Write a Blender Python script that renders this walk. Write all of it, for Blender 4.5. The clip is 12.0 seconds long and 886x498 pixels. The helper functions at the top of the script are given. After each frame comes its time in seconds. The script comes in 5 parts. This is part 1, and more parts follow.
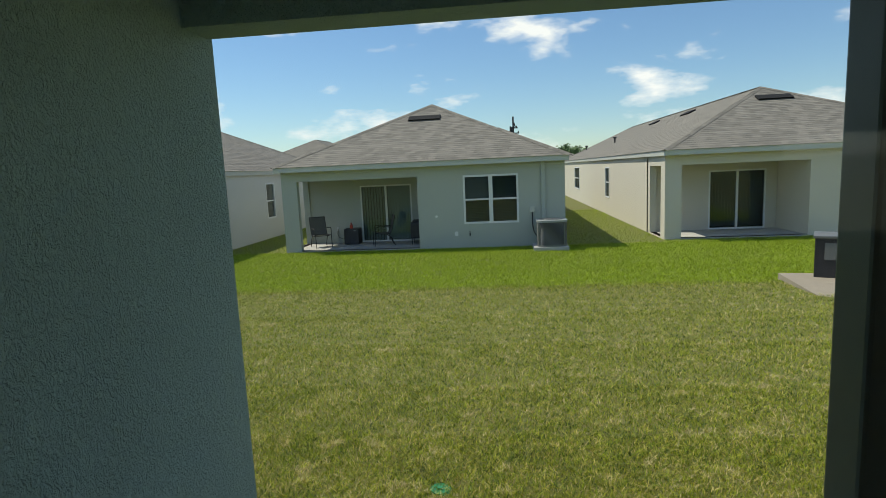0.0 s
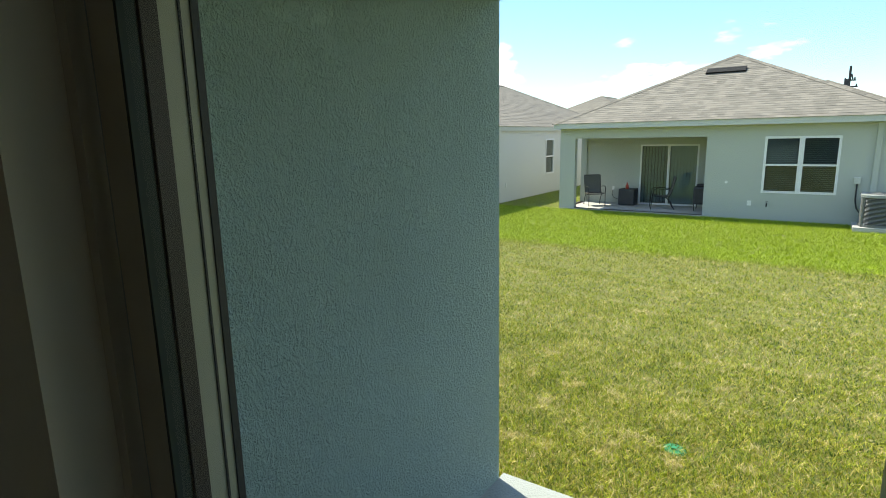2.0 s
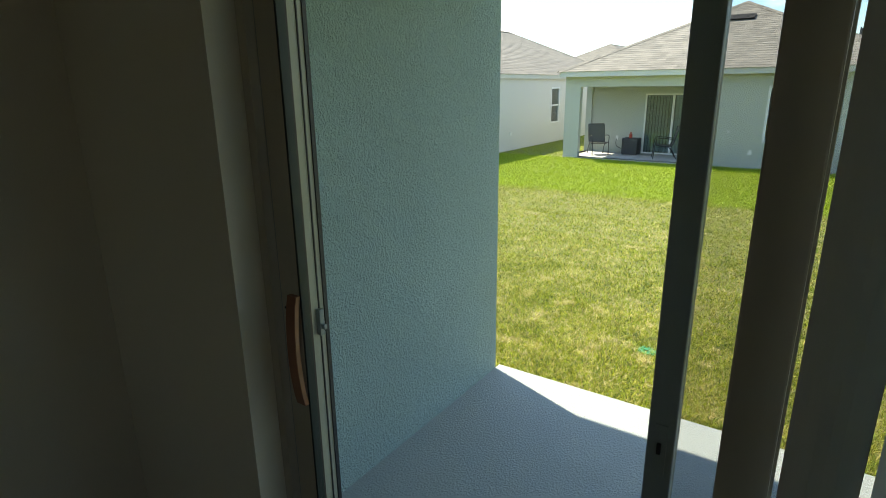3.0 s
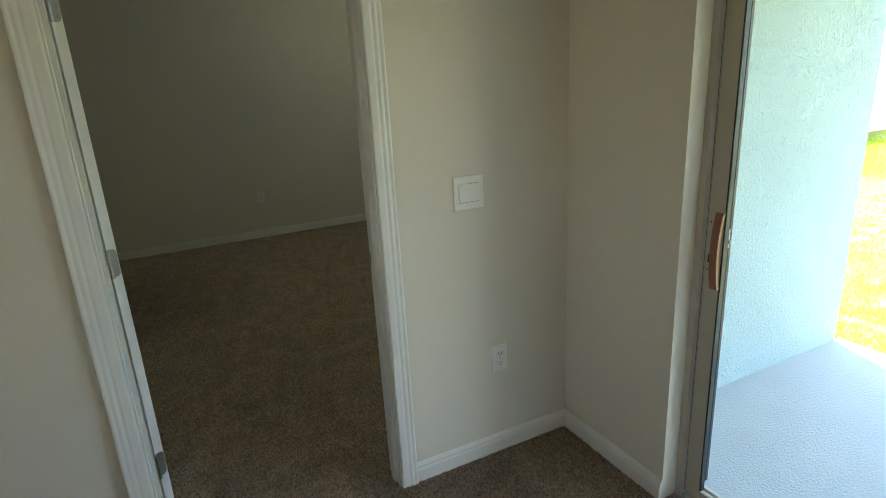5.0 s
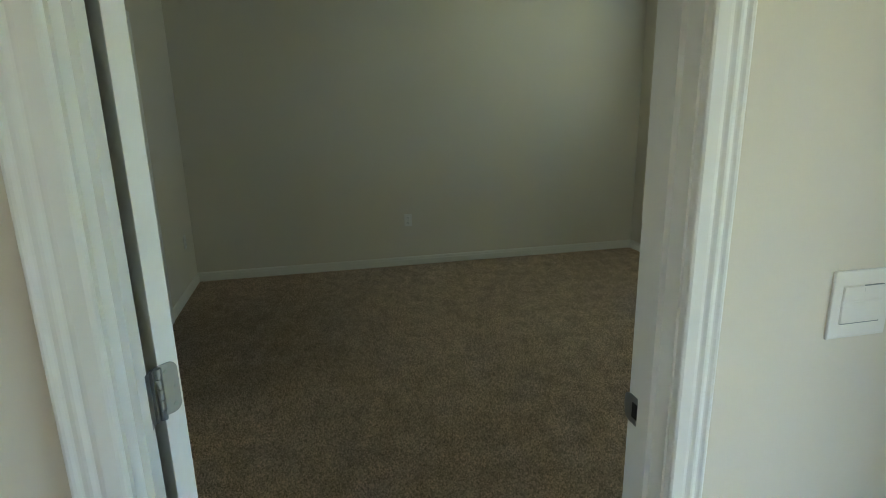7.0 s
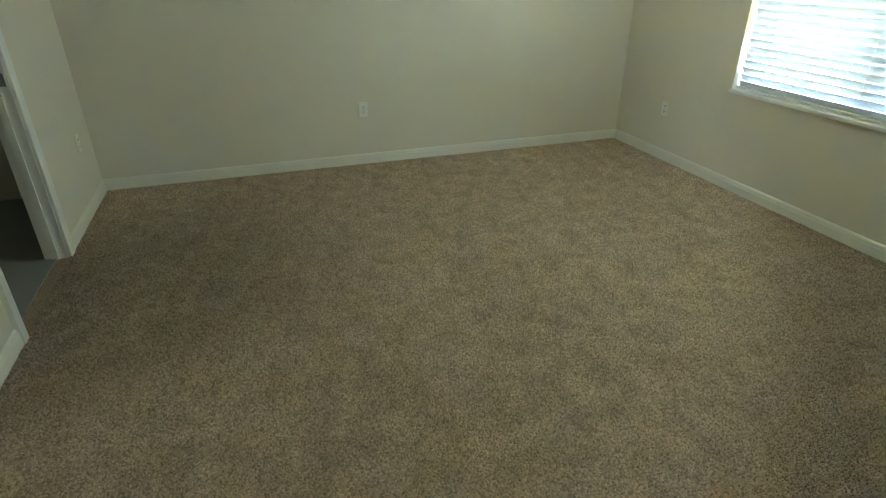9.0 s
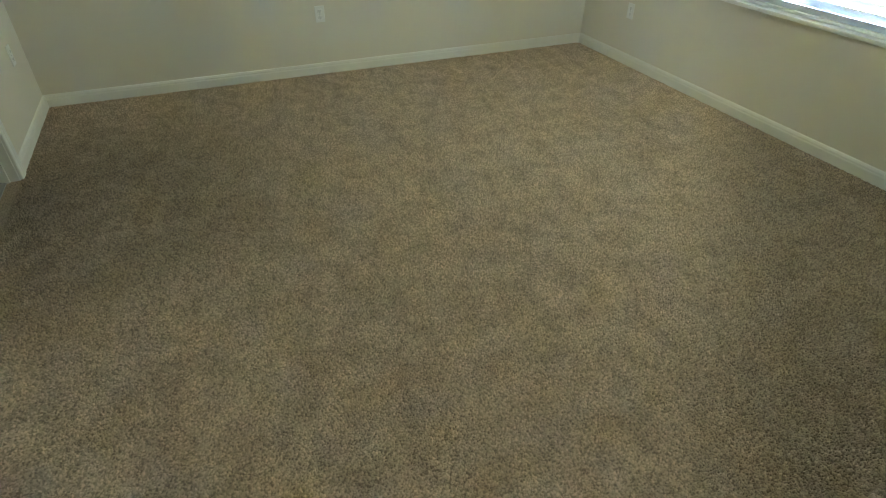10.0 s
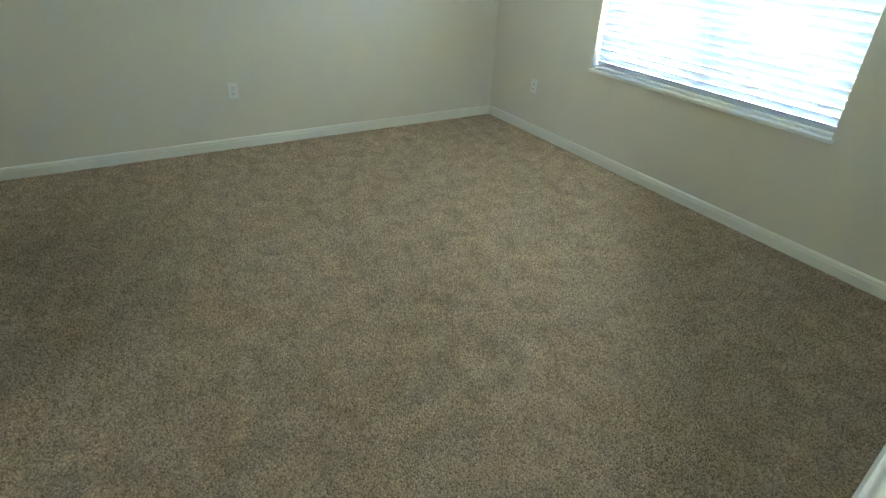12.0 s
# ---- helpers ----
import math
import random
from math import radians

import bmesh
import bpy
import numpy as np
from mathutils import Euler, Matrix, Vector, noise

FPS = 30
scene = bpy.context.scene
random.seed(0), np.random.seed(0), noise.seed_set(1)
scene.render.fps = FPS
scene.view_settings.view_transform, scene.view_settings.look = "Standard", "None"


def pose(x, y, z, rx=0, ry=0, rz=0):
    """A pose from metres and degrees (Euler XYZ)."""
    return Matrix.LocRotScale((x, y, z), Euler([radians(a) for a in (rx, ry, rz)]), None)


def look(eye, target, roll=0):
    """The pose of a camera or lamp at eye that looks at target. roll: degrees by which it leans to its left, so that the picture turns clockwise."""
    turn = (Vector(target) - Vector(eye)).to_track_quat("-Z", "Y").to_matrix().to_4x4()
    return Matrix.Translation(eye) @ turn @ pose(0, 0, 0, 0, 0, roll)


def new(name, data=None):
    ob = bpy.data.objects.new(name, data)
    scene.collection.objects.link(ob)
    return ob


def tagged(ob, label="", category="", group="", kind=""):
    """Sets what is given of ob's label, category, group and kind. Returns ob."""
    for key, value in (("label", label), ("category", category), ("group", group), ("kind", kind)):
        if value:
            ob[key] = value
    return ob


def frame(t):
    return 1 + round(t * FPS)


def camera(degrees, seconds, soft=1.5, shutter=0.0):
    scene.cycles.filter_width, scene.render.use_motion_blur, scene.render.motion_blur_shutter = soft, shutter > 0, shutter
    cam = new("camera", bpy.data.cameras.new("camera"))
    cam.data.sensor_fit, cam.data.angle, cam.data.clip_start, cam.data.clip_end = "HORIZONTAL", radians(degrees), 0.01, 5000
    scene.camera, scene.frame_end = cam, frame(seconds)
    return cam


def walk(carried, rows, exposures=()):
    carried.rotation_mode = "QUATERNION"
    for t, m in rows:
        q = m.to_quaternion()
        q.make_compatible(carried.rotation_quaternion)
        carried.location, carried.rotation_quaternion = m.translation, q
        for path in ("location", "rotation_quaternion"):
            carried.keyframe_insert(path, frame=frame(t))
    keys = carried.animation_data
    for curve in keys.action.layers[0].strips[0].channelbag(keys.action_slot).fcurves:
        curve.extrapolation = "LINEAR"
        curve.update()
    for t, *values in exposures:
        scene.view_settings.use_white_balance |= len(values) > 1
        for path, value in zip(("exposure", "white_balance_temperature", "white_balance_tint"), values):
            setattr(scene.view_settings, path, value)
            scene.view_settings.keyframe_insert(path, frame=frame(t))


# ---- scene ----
cam = camera(76.8, 12.0, soft=0.8)
PATH = [
    (0, (1.128, -0.069, 1.624), (0.905, 1.899, 1.345), -2.6),
    (0.5, (1.196, -0.169, 1.621), (0.573, 1.713, 1.363), -3.4),
    (1, (1.25, -0.2, 1.639), (0.366, 1.575, 1.379), -2.1),
    (1.5, (1.27, -0.172, 1.622), (0.209, 1.503, 1.354), -1.7),
    (2, (1.270, -0.228, 1.585), (0.165, 1.392, 1.192), -1.1),
    (2.5, (1.329, -0.401, 1.513), (0.24, 1.197, 1.0), -0.3),
    (2.7, (1.411, -0.484, 1.516), (0.328, 1.107, 0.972), -0.3),
    (4.3, (1.762, -1.348, 1.537), (0.338, -0.042, 1.022), -3.7),
    (4.5, (1.774, -1.396, 1.536), (0.249, -0.207, 1.028), -3.6),
    (5, (1.776, -1.443, 1.552), (0.057, -0.603, 0.971), -3.2),
    (5.5, (1.721, -1.492, 1.569), (-0.064, -0.837, 0.949), -1.7),
    (6, (1.569, -1.454, 1.604), (-0.294, -0.906, 1.127), -2.5),
    (6.5, (1.178, -1.359, 1.551), (-0.726, -0.891, 1.158), -1.3),
    (7, (0.747, -1.373, 1.499), (-1.144, -0.953, 0.999), -1.1),
    (7.2, (0.591, -1.373, 1.503), (-1.282, -0.961, 0.935), -1.9),
    (8.8, (-0.049, -1.365, 1.443), (-1.767, -0.827, 0.572), -0.4),
    (9, (-0.036, -1.376, 1.477), (-1.721, -0.808, 0.562), -0.0),
    (9.5, (-0.036, -1.404, 1.502), (-1.644, -0.767, 0.497), 0.5),
    (10, (-0.027, -1.434, 1.502), (-1.507, -0.794, 0.319), 0.8),
    (10.5, (-0.04, -1.429, 1.489), (-1.434, -0.789, 0.188), 1.2),
    (11, (-0.062, -1.407, 1.505), (-1.337, -0.775, 0.100), 1.7),
    (11.5, (-0.085, -1.472, 1.557), (-1.238, -0.789, 0.063), 2.9),
    (12, (-0.035, -1.399, 1.562), (-1.504, -0.478, 0.564), 2.7),
]
EXPOSURES = [(0.0, 0.1, 6900, 8), (0.5, 0.3, 6900, 8), (1.0, 0.7, 7000, 9), (1.5, 0.95, 7000, 7), (2.0, 1.15, 7100, 7), (2.7, 1.4, 7200, 7), (4.3, 2.95, 7500, 12), (4.5, 3.3, 7500, 13), (5.0, 4.15, 7300, 16), (5.5, 4.45, 7150, 15),
             (6.5, 4.6, 6450, 15), (7.0, 4.7, 6550, 13), (7.2, 4.75, 6600, 13), (8.8, 6.0, 6700, 11), (9.5, 6.1, 6700, 13), (10.0, 6.3, 6700, 14), (10.5, 6.4, 6550, 15), (11.5, 6.4, 6500, 16), (12.0, 6.35, 5950, 16)]
walk(cam, [(t, look(eye, target, roll)) for t, eye, target, roll in PATH], EXPOSURES)

# ---- world and sun ----
SUN_DIR = Vector((0.94, -0.34, -1.62)).normalized()      # the way the sunlight travels
world = bpy.data.worlds.new("sky")
scene.world = world
world.use_nodes = True
wn, wl = world.node_tree.nodes, world.node_tree.links
background = wn["Background"]
sky = wn.new("ShaderNodeTexSky")
sky.sky_type = 'NISHITA'
sky.sun_disc = False
sky.sun_elevation = math.asin(-SUN_DIR.z)
sky.sun_rotation = math.atan2(-SUN_DIR.x, -SUN_DIR.y)
sky.air_density = 1.15
sky.dust_density = 0.0
sky.ozone_density = 3.5
way = wn.new("ShaderNodeTexCoord")
stretch = wn.new("ShaderNodeMapping")
stretch.inputs["Location"].default_value = (0.35, 0.1, 0.2)
stretch.inputs["Scale"].default_value = (1.0, 1.0, 2.6)
wl.new(way.outputs["Generated"], stretch.inputs["Vector"])
puffs = wn.new("ShaderNodeTexNoise")
puffs.inputs["Scale"].default_value = 5.6
puffs.inputs["Detail"].default_value = 8.0
puffs.inputs["Roughness"].default_value = 0.55
wl.new(stretch.outputs["Vector"], puffs.inputs["Vector"])
cover = wn.new("ShaderNodeValToRGB")
cover.color_ramp.elements[0].position, cover.color_ramp.elements[1].position = 0.535, 0.66
wl.new(puffs.outputs["Fac"], cover.inputs["Fac"])
clouds = wn.new("ShaderNodeMix")
clouds.data_type = 'RGBA'
wl.new(cover.outputs["Color"], clouds.inputs["Factor"])
deep = wn.new("ShaderNodeMix")
deep.data_type, deep.blend_type = 'RGBA', 'MULTIPLY'
deep.inputs["Factor"].default_value = 1.0
deep.inputs["B"].default_value = (0.87, 1.03, 1.20, 1)
wl.new(sky.outputs["Color"], deep.inputs["A"])
wl.new(deep.outputs["Result"], clouds.inputs["A"])
clouds.inputs["B"].default_value = (9.6, 9.8, 10.2, 1)
wl.new(clouds.outputs["Result"], background.inputs["Color"])
background.inputs["Strength"].default_value = 0.10

sun = new("sun", bpy.data.lights.new("sun", 'SUN'))
sun.data.energy, sun.data.angle, sun.data.color = 3.6, radians(0.55), (1.0, 0.95, 0.87)
sun.rotation_mode = 'QUATERNION'
sun.rotation_quaternion = SUN_DIR.to_track_quat('-Z', 'Y')


# ---- materials ----
def material(name, colour, rough=0.6, metal=0.0, vary=0.12, scale=6.0, bump=0.0, bump_scale=60.0, depth=0.002, second=None, spread=0.0, coat=0.0):
    """A surface with two scales of colour variation and a fine relief."""
    m = bpy.data.materials.new(name)
    m.use_nodes = True
    n, l = m.node_tree.nodes, m.node_tree.links
    b = n["Principled BSDF"]
    b.inputs["Roughness"].default_value = rough
    b.inputs["Metallic"].default_value = metal
    b.inputs["Coat Weight"].default_value = coat
    at = n.new("ShaderNodeTexCoord")
    big = n.new("ShaderNodeTexNoise")
    big.inputs["Scale"].default_value = scale
    big.inputs["Detail"].default_value = 6.0
    l.new(at.outputs["Object"], big.inputs["Vector"])
    mix = n.new("ShaderNodeMix")
    mix.data_type = 'RGBA'
    dark = second or tuple(c * (1 - vary) for c in colour)
    lite = tuple(min(1, c * (1 + vary)) for c in colour)
    mix.inputs["A"].default_value = (*dark, 1)
    mix.inputs["B"].default_value = (*lite, 1)
    l.new(big.outputs["Fac"], mix.inputs["Factor"])
    out = mix.outputs["Result"]
    if spread:
        info = n.new("ShaderNodeObjectInfo")
        hue = n.new("ShaderNodeHueSaturation")
        span = n.new("ShaderNodeMapRange")
        span.inputs["To Min"].default_value, span.inputs["To Max"].default_value = 1 - spread, 1 + spread
        l.new(info.outputs["Random"], span.inputs["Value"])
        l.new(span.outputs["Result"], hue.inputs["Value"])
        l.new(out, hue.inputs["Color"])
        out = hue.outputs["Color"]
    l.new(out, b.inputs["Base Color"])
    if bump:
        fine = n.new("ShaderNodeTexNoise")
        fine.inputs["Scale"].default_value = bump_scale
        fine.inputs["Detail"].default_value = 4.0
        l.new(at.outputs["Object"], fine.inputs["Vector"])
        relief = n.new("ShaderNodeBump")
        relief.inputs["Strength"].default_value = bump
        relief.inputs["Distance"].default_value = depth
        l.new(fine.outputs["Fac"], relief.inputs["Height"])
        l.new(relief.outputs["Normal"], b.inputs["Normal"])
    return m


def glass_material(name, tint=(0.965, 0.985, 0.975), gloss=0.02, mirror=0.025):
    """A thin pane: clear, with a little mirror on it."""
    m = bpy.data.materials.new(name)
    m.use_nodes = True
    n, l = m.node_tree.nodes, m.node_tree.links
    n.remove(n["Principled BSDF"])
    clear = n.new("ShaderNodeBsdfTransparent")
    clear.inputs["Color"].default_value = (*tint, 1)
    shine = n.new("ShaderNodeBsdfGlossy")
    shine.inputs["Roughness"].default_value = gloss
    facing = n.new("ShaderNodeLayerWeight")
    facing.inputs["Blend"].default_value = 0.5
    power = n.new("ShaderNodeMath")
    power.operation = 'POWER'
    power.inputs[1].default_value = 5.0
    l.new(facing.outputs["Facing"], power.inputs[0])
    fresnel = n.new("ShaderNodeMapRange")
    fresnel.inputs["To Min"].default_value, fresnel.inputs["To Max"].default_value = mirror, 0.5
    l.new(power.outputs["Value"], fresnel.inputs["Value"])
    both = n.new("ShaderNodeMixShader")
    l.new(fresnel.outputs["Result"], both.inputs["Fac"])
    l.new(clear.outputs["BSDF"], both.inputs[1])
    l.new(shine.outputs["BSDF"], both.inputs[2])
    l.new(both.outputs["Shader"], n["Material Output"].inputs["Surface"])
    return m


M_WALL = material("interior_paint", (0.74, 0.69, 0.595), 0.75, vary=0.03, scale=1.5, bump=0.12, bump_scale=140, depth=0.0012)
M_CEIL = material("ceiling_paint", (0.80, 0.79, 0.75), 0.9, vary=0.03, scale=2, bump=0.5, bump_scale=60, depth=0.004)
M_TRIM = material("trim_paint", (0.83, 0.825, 0.79), 0.35, vary=0.025, scale=5, bump=0.05, bump_scale=40)
def stucco_material(name, colour):
    """Rough trowelled stucco: coarse torn lumps drawn out a little upwards, with sand grain over them."""
    m = material(name, colour, 0.92, vary=0.10, scale=2.2)
    n, l = m.node_tree.nodes, m.node_tree.links
    draw = n.new("ShaderNodeMapping")
    draw.inputs["Scale"].default_value = (1.0, 1.0, 0.78)
    l.new(n["Texture Coordinate"].outputs["Object"], draw.inputs["Vector"])
    heights = []
    for scale, detail, twist, depth in ((48, 6, 1.6, 0.0085), (210, 3, 0.3, 0.0024)):
        t = n.new("ShaderNodeTexNoise")
        t.inputs["Scale"].default_value, t.inputs["Detail"].default_value, t.inputs["Distortion"].default_value = scale, detail, twist
        l.new(draw.outputs["Vector"], t.inputs["Vector"])
        r = n.new("ShaderNodeMapRange")
        r.inputs["From Min"].default_value, r.inputs["From Max"].default_value = 0.42, 0.70
        l.new(t.outputs["Fac"], r.inputs["Value"])
        p = n.new("ShaderNodeBump")
        p.inputs["Strength"].default_value, p.inputs["Distance"].default_value = 0.9, depth
        l.new(r.outputs["Result"], p.inputs["Height"])
        if heights:
            l.new(heights[-1].outputs["Normal"], p.inputs["Normal"])
        heights.append(p)
    l.new(heights[-1].outputs["Normal"], n["Principled BSDF"].inputs["Normal"])
    return m


M_STUCCO = stucco_material("grey_stucco", (0.405, 0.528, 0.515))
M_STUCCO_A = material("sage_grey_stucco", (0.47, 0.49, 0.43), 0.9, vary=0.05, scale=1.2, bump=0.5, bump_scale=60, depth=0.004)
M_STUCCO_B = material("cream_stucco", (0.66, 0.61, 0.50), 0.9, vary=0.05, scale=1.2, bump=0.5, bump_scale=60, depth=0.004)
M_STUCCO_L = material("white_stucco", (0.68, 0.67, 0.62), 0.9, vary=0.05, scale=1.2, bump=0.5, bump_scale=60, depth=0.004)
M_FASCIA = material("fascia_paint", (0.57, 0.575, 0.51), 0.5, vary=0.05, scale=3)
M_SLAB = material("lanai_concrete", (0.37, 0.40, 0.385), 0.85, vary=0.10, scale=5, bump=1.0, bump_scale=105, depth=0.006)
M_CONC = material("concrete", (0.50, 0.48, 0.44), 0.9, vary=0.12, scale=4, bump=0.4, bump_scale=50, depth=0.004)
M_VENT = material("dark_vent_metal", (0.012, 0.012, 0.012), 0.95, vary=0.2, scale=6)
M_FRAME = material("pale_aluminium", (0.46, 0.45, 0.36), 0.4, vary=0.03, scale=6)
M_BRONZE = material("taupe_aluminium", (0.50, 0.455, 0.375), 0.45, vary=0.06, scale=8)
M_DARKBRONZE = material("dark_bronze_liner", (0.05, 0.036, 0.030), 0.5, vary=0.15, scale=10)
M_SEAL = material("green_black_seal", (0.018, 0.030, 0.026), 0.55, vary=0.15, scale=12)
M_BASE = material("baseboard_paint", (0.80, 0.78, 0.72), 0.4, vary=0.025, scale=5, bump=0.05, bump_scale=40)
M_SCREEN = material("grey_aluminium", (0.30, 0.33, 0.33), 0.45, vary=0.06, scale=8)
M_WOODEDGE = material("raw_pale_wood", (0.36, 0.17, 0.085), 0.5, vary=0.15, scale=30)
M_VINYL = material("white_vinyl", (0.80, 0.80, 0.78), 0.4, vary=0.02, scale=6)
M_BLIND = material("blind_vinyl", (0.78, 0.78, 0.76), 0.45, vary=0.02, scale=8)
M_PLATE = material("plate_plastic", (0.82, 0.81, 0.77), 0.3, vary=0.01, scale=10)
M_STEEL = material("satin_nickel", (0.36, 0.37, 0.37), 0.36, metal=1.0, vary=0.06, scale=20)
M_BLACK = material("black_metal", (0.02, 0.02, 0.022), 0.45, vary=0.2, scale=10)
M_DARK = material("dark_plastic", (0.03, 0.03, 0.035), 0.5, vary=0.2, scale=10)
M_WOOD = material("reddish_wood", (0.30, 0.11, 0.06), 0.4, vary=0.25, scale=25, coat=0.3)
M_TILE = material("grey_tile", (0.30, 0.30, 0.29), 0.5, vary=0.08, scale=5)
M_GLASS = glass_material("clear_glass", mirror=0.018)
M_GLASS_FAR = glass_material("window_glass", (0.72, 0.78, 0.78), 0.03, 0.055)



def daylight_stand_in(width, height, watts, colour, where):
    """An area lamp added in a window's opening, standing in for daylight."""
    day = bpy.data.lights.new("daylight_stand_in", 'AREA')
    day.shape, day.size, day.size_y = 'RECTANGLE', width, height
    day.energy, day.color = watts, colour
    new("daylight_stand_in", day).matrix_basis = where


daylight_stand_in(1.68, 0.10, 0.40, (0.78, 1.0, 0.95), pose(-2.28, 1.812, 2.035, 112, 0, 180))       # bedroom, unseen strip added on the room side of the lowered blind
daylight_stand_in(1.60, 0.96, 1.55, (1.0, 0.95, 0.86), pose(4.46, -5.36, 1.34, 90, 0, 0))             # living room


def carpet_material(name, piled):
    """Cut pile: dark gaps between small tufts, soft blotches, vacuum strokes in diagonal bands, and two shaded areas
    put into the colour.
    """
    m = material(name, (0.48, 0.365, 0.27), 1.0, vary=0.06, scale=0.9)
    n, l = m.node_tree.nodes, m.node_tree.links
    b = n["Principled BSDF"]
    at = n["Texture Coordinate"]

    def noise_at(scale, detail, stretch=None, turn=0.0, twist=0.0):
        t = n.new("ShaderNodeTexNoise")
        t.inputs["Scale"].default_value, t.inputs["Detail"].default_value, t.inputs["Distortion"].default_value = scale, detail, twist
        if stretch:
            mp = n.new("ShaderNodeMapping")
            mp.vector_type = 'TEXTURE'
            mp.inputs["Rotation"].default_value = (0, 0, radians(turn))
            mp.inputs["Scale"].default_value = stretch
            l.new(at.outputs["Object"], mp.inputs["Vector"])
            l.new(mp.outputs["Vector"], t.inputs["Vector"])
        else:
            l.new(at.outputs["Object"], t.inputs["Vector"])
        return t.outputs["Fac"]

    def shade(fac, lo, hi, dark, lite):
        r = n.new("ShaderNodeMapRange")
        r.inputs["From Min"].default_value, r.inputs["From Max"].default_value = lo, hi
        r.inputs["To Min"].default_value, r.inputs["To Max"].default_value = dark, lite
        l.new(fac, r.inputs["Value"])
        return r.outputs["Result"]

    def product(a, c):
        p = n.new("ShaderNodeMath")
        p.operation = 'MULTIPLY'
        l.new(a, p.inputs[0])
        l.new(c, p.inputs[1])
        return p.outputs["Value"]

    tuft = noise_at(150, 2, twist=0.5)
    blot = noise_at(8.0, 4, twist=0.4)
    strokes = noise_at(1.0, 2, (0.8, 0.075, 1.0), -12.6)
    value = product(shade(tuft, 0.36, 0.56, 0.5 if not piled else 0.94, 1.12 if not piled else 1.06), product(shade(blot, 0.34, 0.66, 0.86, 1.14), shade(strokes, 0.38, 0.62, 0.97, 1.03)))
    if piled:
        island = n.new("ShaderNodeNewGeometry")
        value = product(value, shade(island.outputs["Random Per Island"], 0.0, 1.0, 0.50, 1.36))
    # shade put into the colour beside the doorway and far left; rest lightened
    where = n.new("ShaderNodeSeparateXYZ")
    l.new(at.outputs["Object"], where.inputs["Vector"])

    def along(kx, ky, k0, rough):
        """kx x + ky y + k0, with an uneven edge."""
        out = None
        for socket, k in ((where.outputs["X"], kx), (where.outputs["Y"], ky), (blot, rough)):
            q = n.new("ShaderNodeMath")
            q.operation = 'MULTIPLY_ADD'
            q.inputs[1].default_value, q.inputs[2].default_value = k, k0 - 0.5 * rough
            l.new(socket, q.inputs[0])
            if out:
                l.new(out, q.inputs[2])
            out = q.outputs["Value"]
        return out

    beside_door_shade = shade(along(1.0, 1.0, 1.10, 0.6), 0.0, 0.6, 0.0, 1.0)
    far_left_shade = product(shade(along(-1.0, -0.33, -2.55, 0.7), 0.0, 0.35, 0.0, 1.0), product(shade(along(0.0, -1.0, -0.85, 0.5), 0.0, 0.9, 0.0, 1.0), shade(along(1.0, 0.0, 4.2, 0.3), 0.0, 0.9, 0.0, 1.0)))
    value = product(value, product(shade(beside_door_shade, 0.0, 1.0, 1.12, 0.72), shade(far_left_shade, 0.0, 1.0, 1.0, 0.72)))
    scaled = n.new("ShaderNodeVectorMath")
    scaled.operation = 'SCALE'
    l.new(n["Mix"].outputs["Result"], scaled.inputs[0])
    l.new(value, scaled.inputs["Scale"])
    l.new(scaled.outputs["Vector"], b.inputs["Base Color"])
    return m


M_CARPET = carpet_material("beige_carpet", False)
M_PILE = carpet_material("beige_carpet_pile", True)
M_SOIL = material("lawn_thatch", (0.17, 0.15, 0.05), 1.0, vary=0.25, scale=7.0, second=(0.09, 0.12, 0.02), bump=0.6, bump_scale=40, depth=0.02)


# ---- builders ----
def box(bm, x0, x1, y0, y1, z0, z1, bevel=0.0):
    """Adds a box, with rounded edges where bevel is given."""
    made = bmesh.ops.create_cube(bm, size=1.0, matrix=Matrix.Translation(((x0 + x1) / 2, (y0 + y1) / 2, (z0 + z1) / 2)) @ Matrix.Diagonal((abs(x1 - x0), abs(y1 - y0), abs(z1 - z0), 1)))
    if bevel:
        edges = {e for v in made["verts"] for e in v.link_edges}
        bmesh.ops.bevel(bm, geom=list(edges), offset=bevel, segments=2, affect='EDGES', profile=0.6)
    return bm


def boxes(*rows, bevel=0.0):
    bm = bmesh.new()
    for r in rows:
        box(bm, *r, bevel=bevel)
    return bm


def tube(points, radius, sides=8, bm=None, closed=True):
    """A round bar along points."""
    bm = bm or bmesh.new()
    pts = [Vector(p) for p in points]
    rings = []
    for i, p in enumerate(pts):
        d = (pts[min(i + 1, len(pts) - 1)] - pts[max(i - 1, 0)]).normalized()
        a = d.orthogonal().normalized() if abs(d.z) > 0.95 else d.cross(Vector((0, 0, 1))).normalized()
        c = d.cross(a)
        rings.append([bm.verts.new(p + radius * (math.cos(k * math.tau / sides) * a + math.sin(k * math.tau / sides) * c)) for k in range(sides)])
    for u, v in zip(rings, rings[1:]):
        for k in range(sides):
            bm.faces.new((u[k], u[(k + 1) % sides], v[(k + 1) % sides], v[k]))
    if closed:
        bm.faces.new(rings[0][::-1])
        bm.faces.new(rings[-1])
    return bm


def extrude_profile(profile, path_from, path_to, across, up):
    """A moulding: profile points (across, up) swept between two points."""
    bm = bmesh.new()
    ends = []
    for p in (path_from, path_to):
        ends.append([bm.verts.new(Vector(p) + a * Vector(across) + u * Vector(up)) for a, u in profile])
    k = len(profile)
    for i in range(k):
        bm.faces.new((ends[0][i], ends[0][(i + 1) % k], ends[1][(i + 1) % k], ends[1][i]))
    bm.faces.new(ends[0][::-1])
    bm.faces.new(ends[1])
    return bm


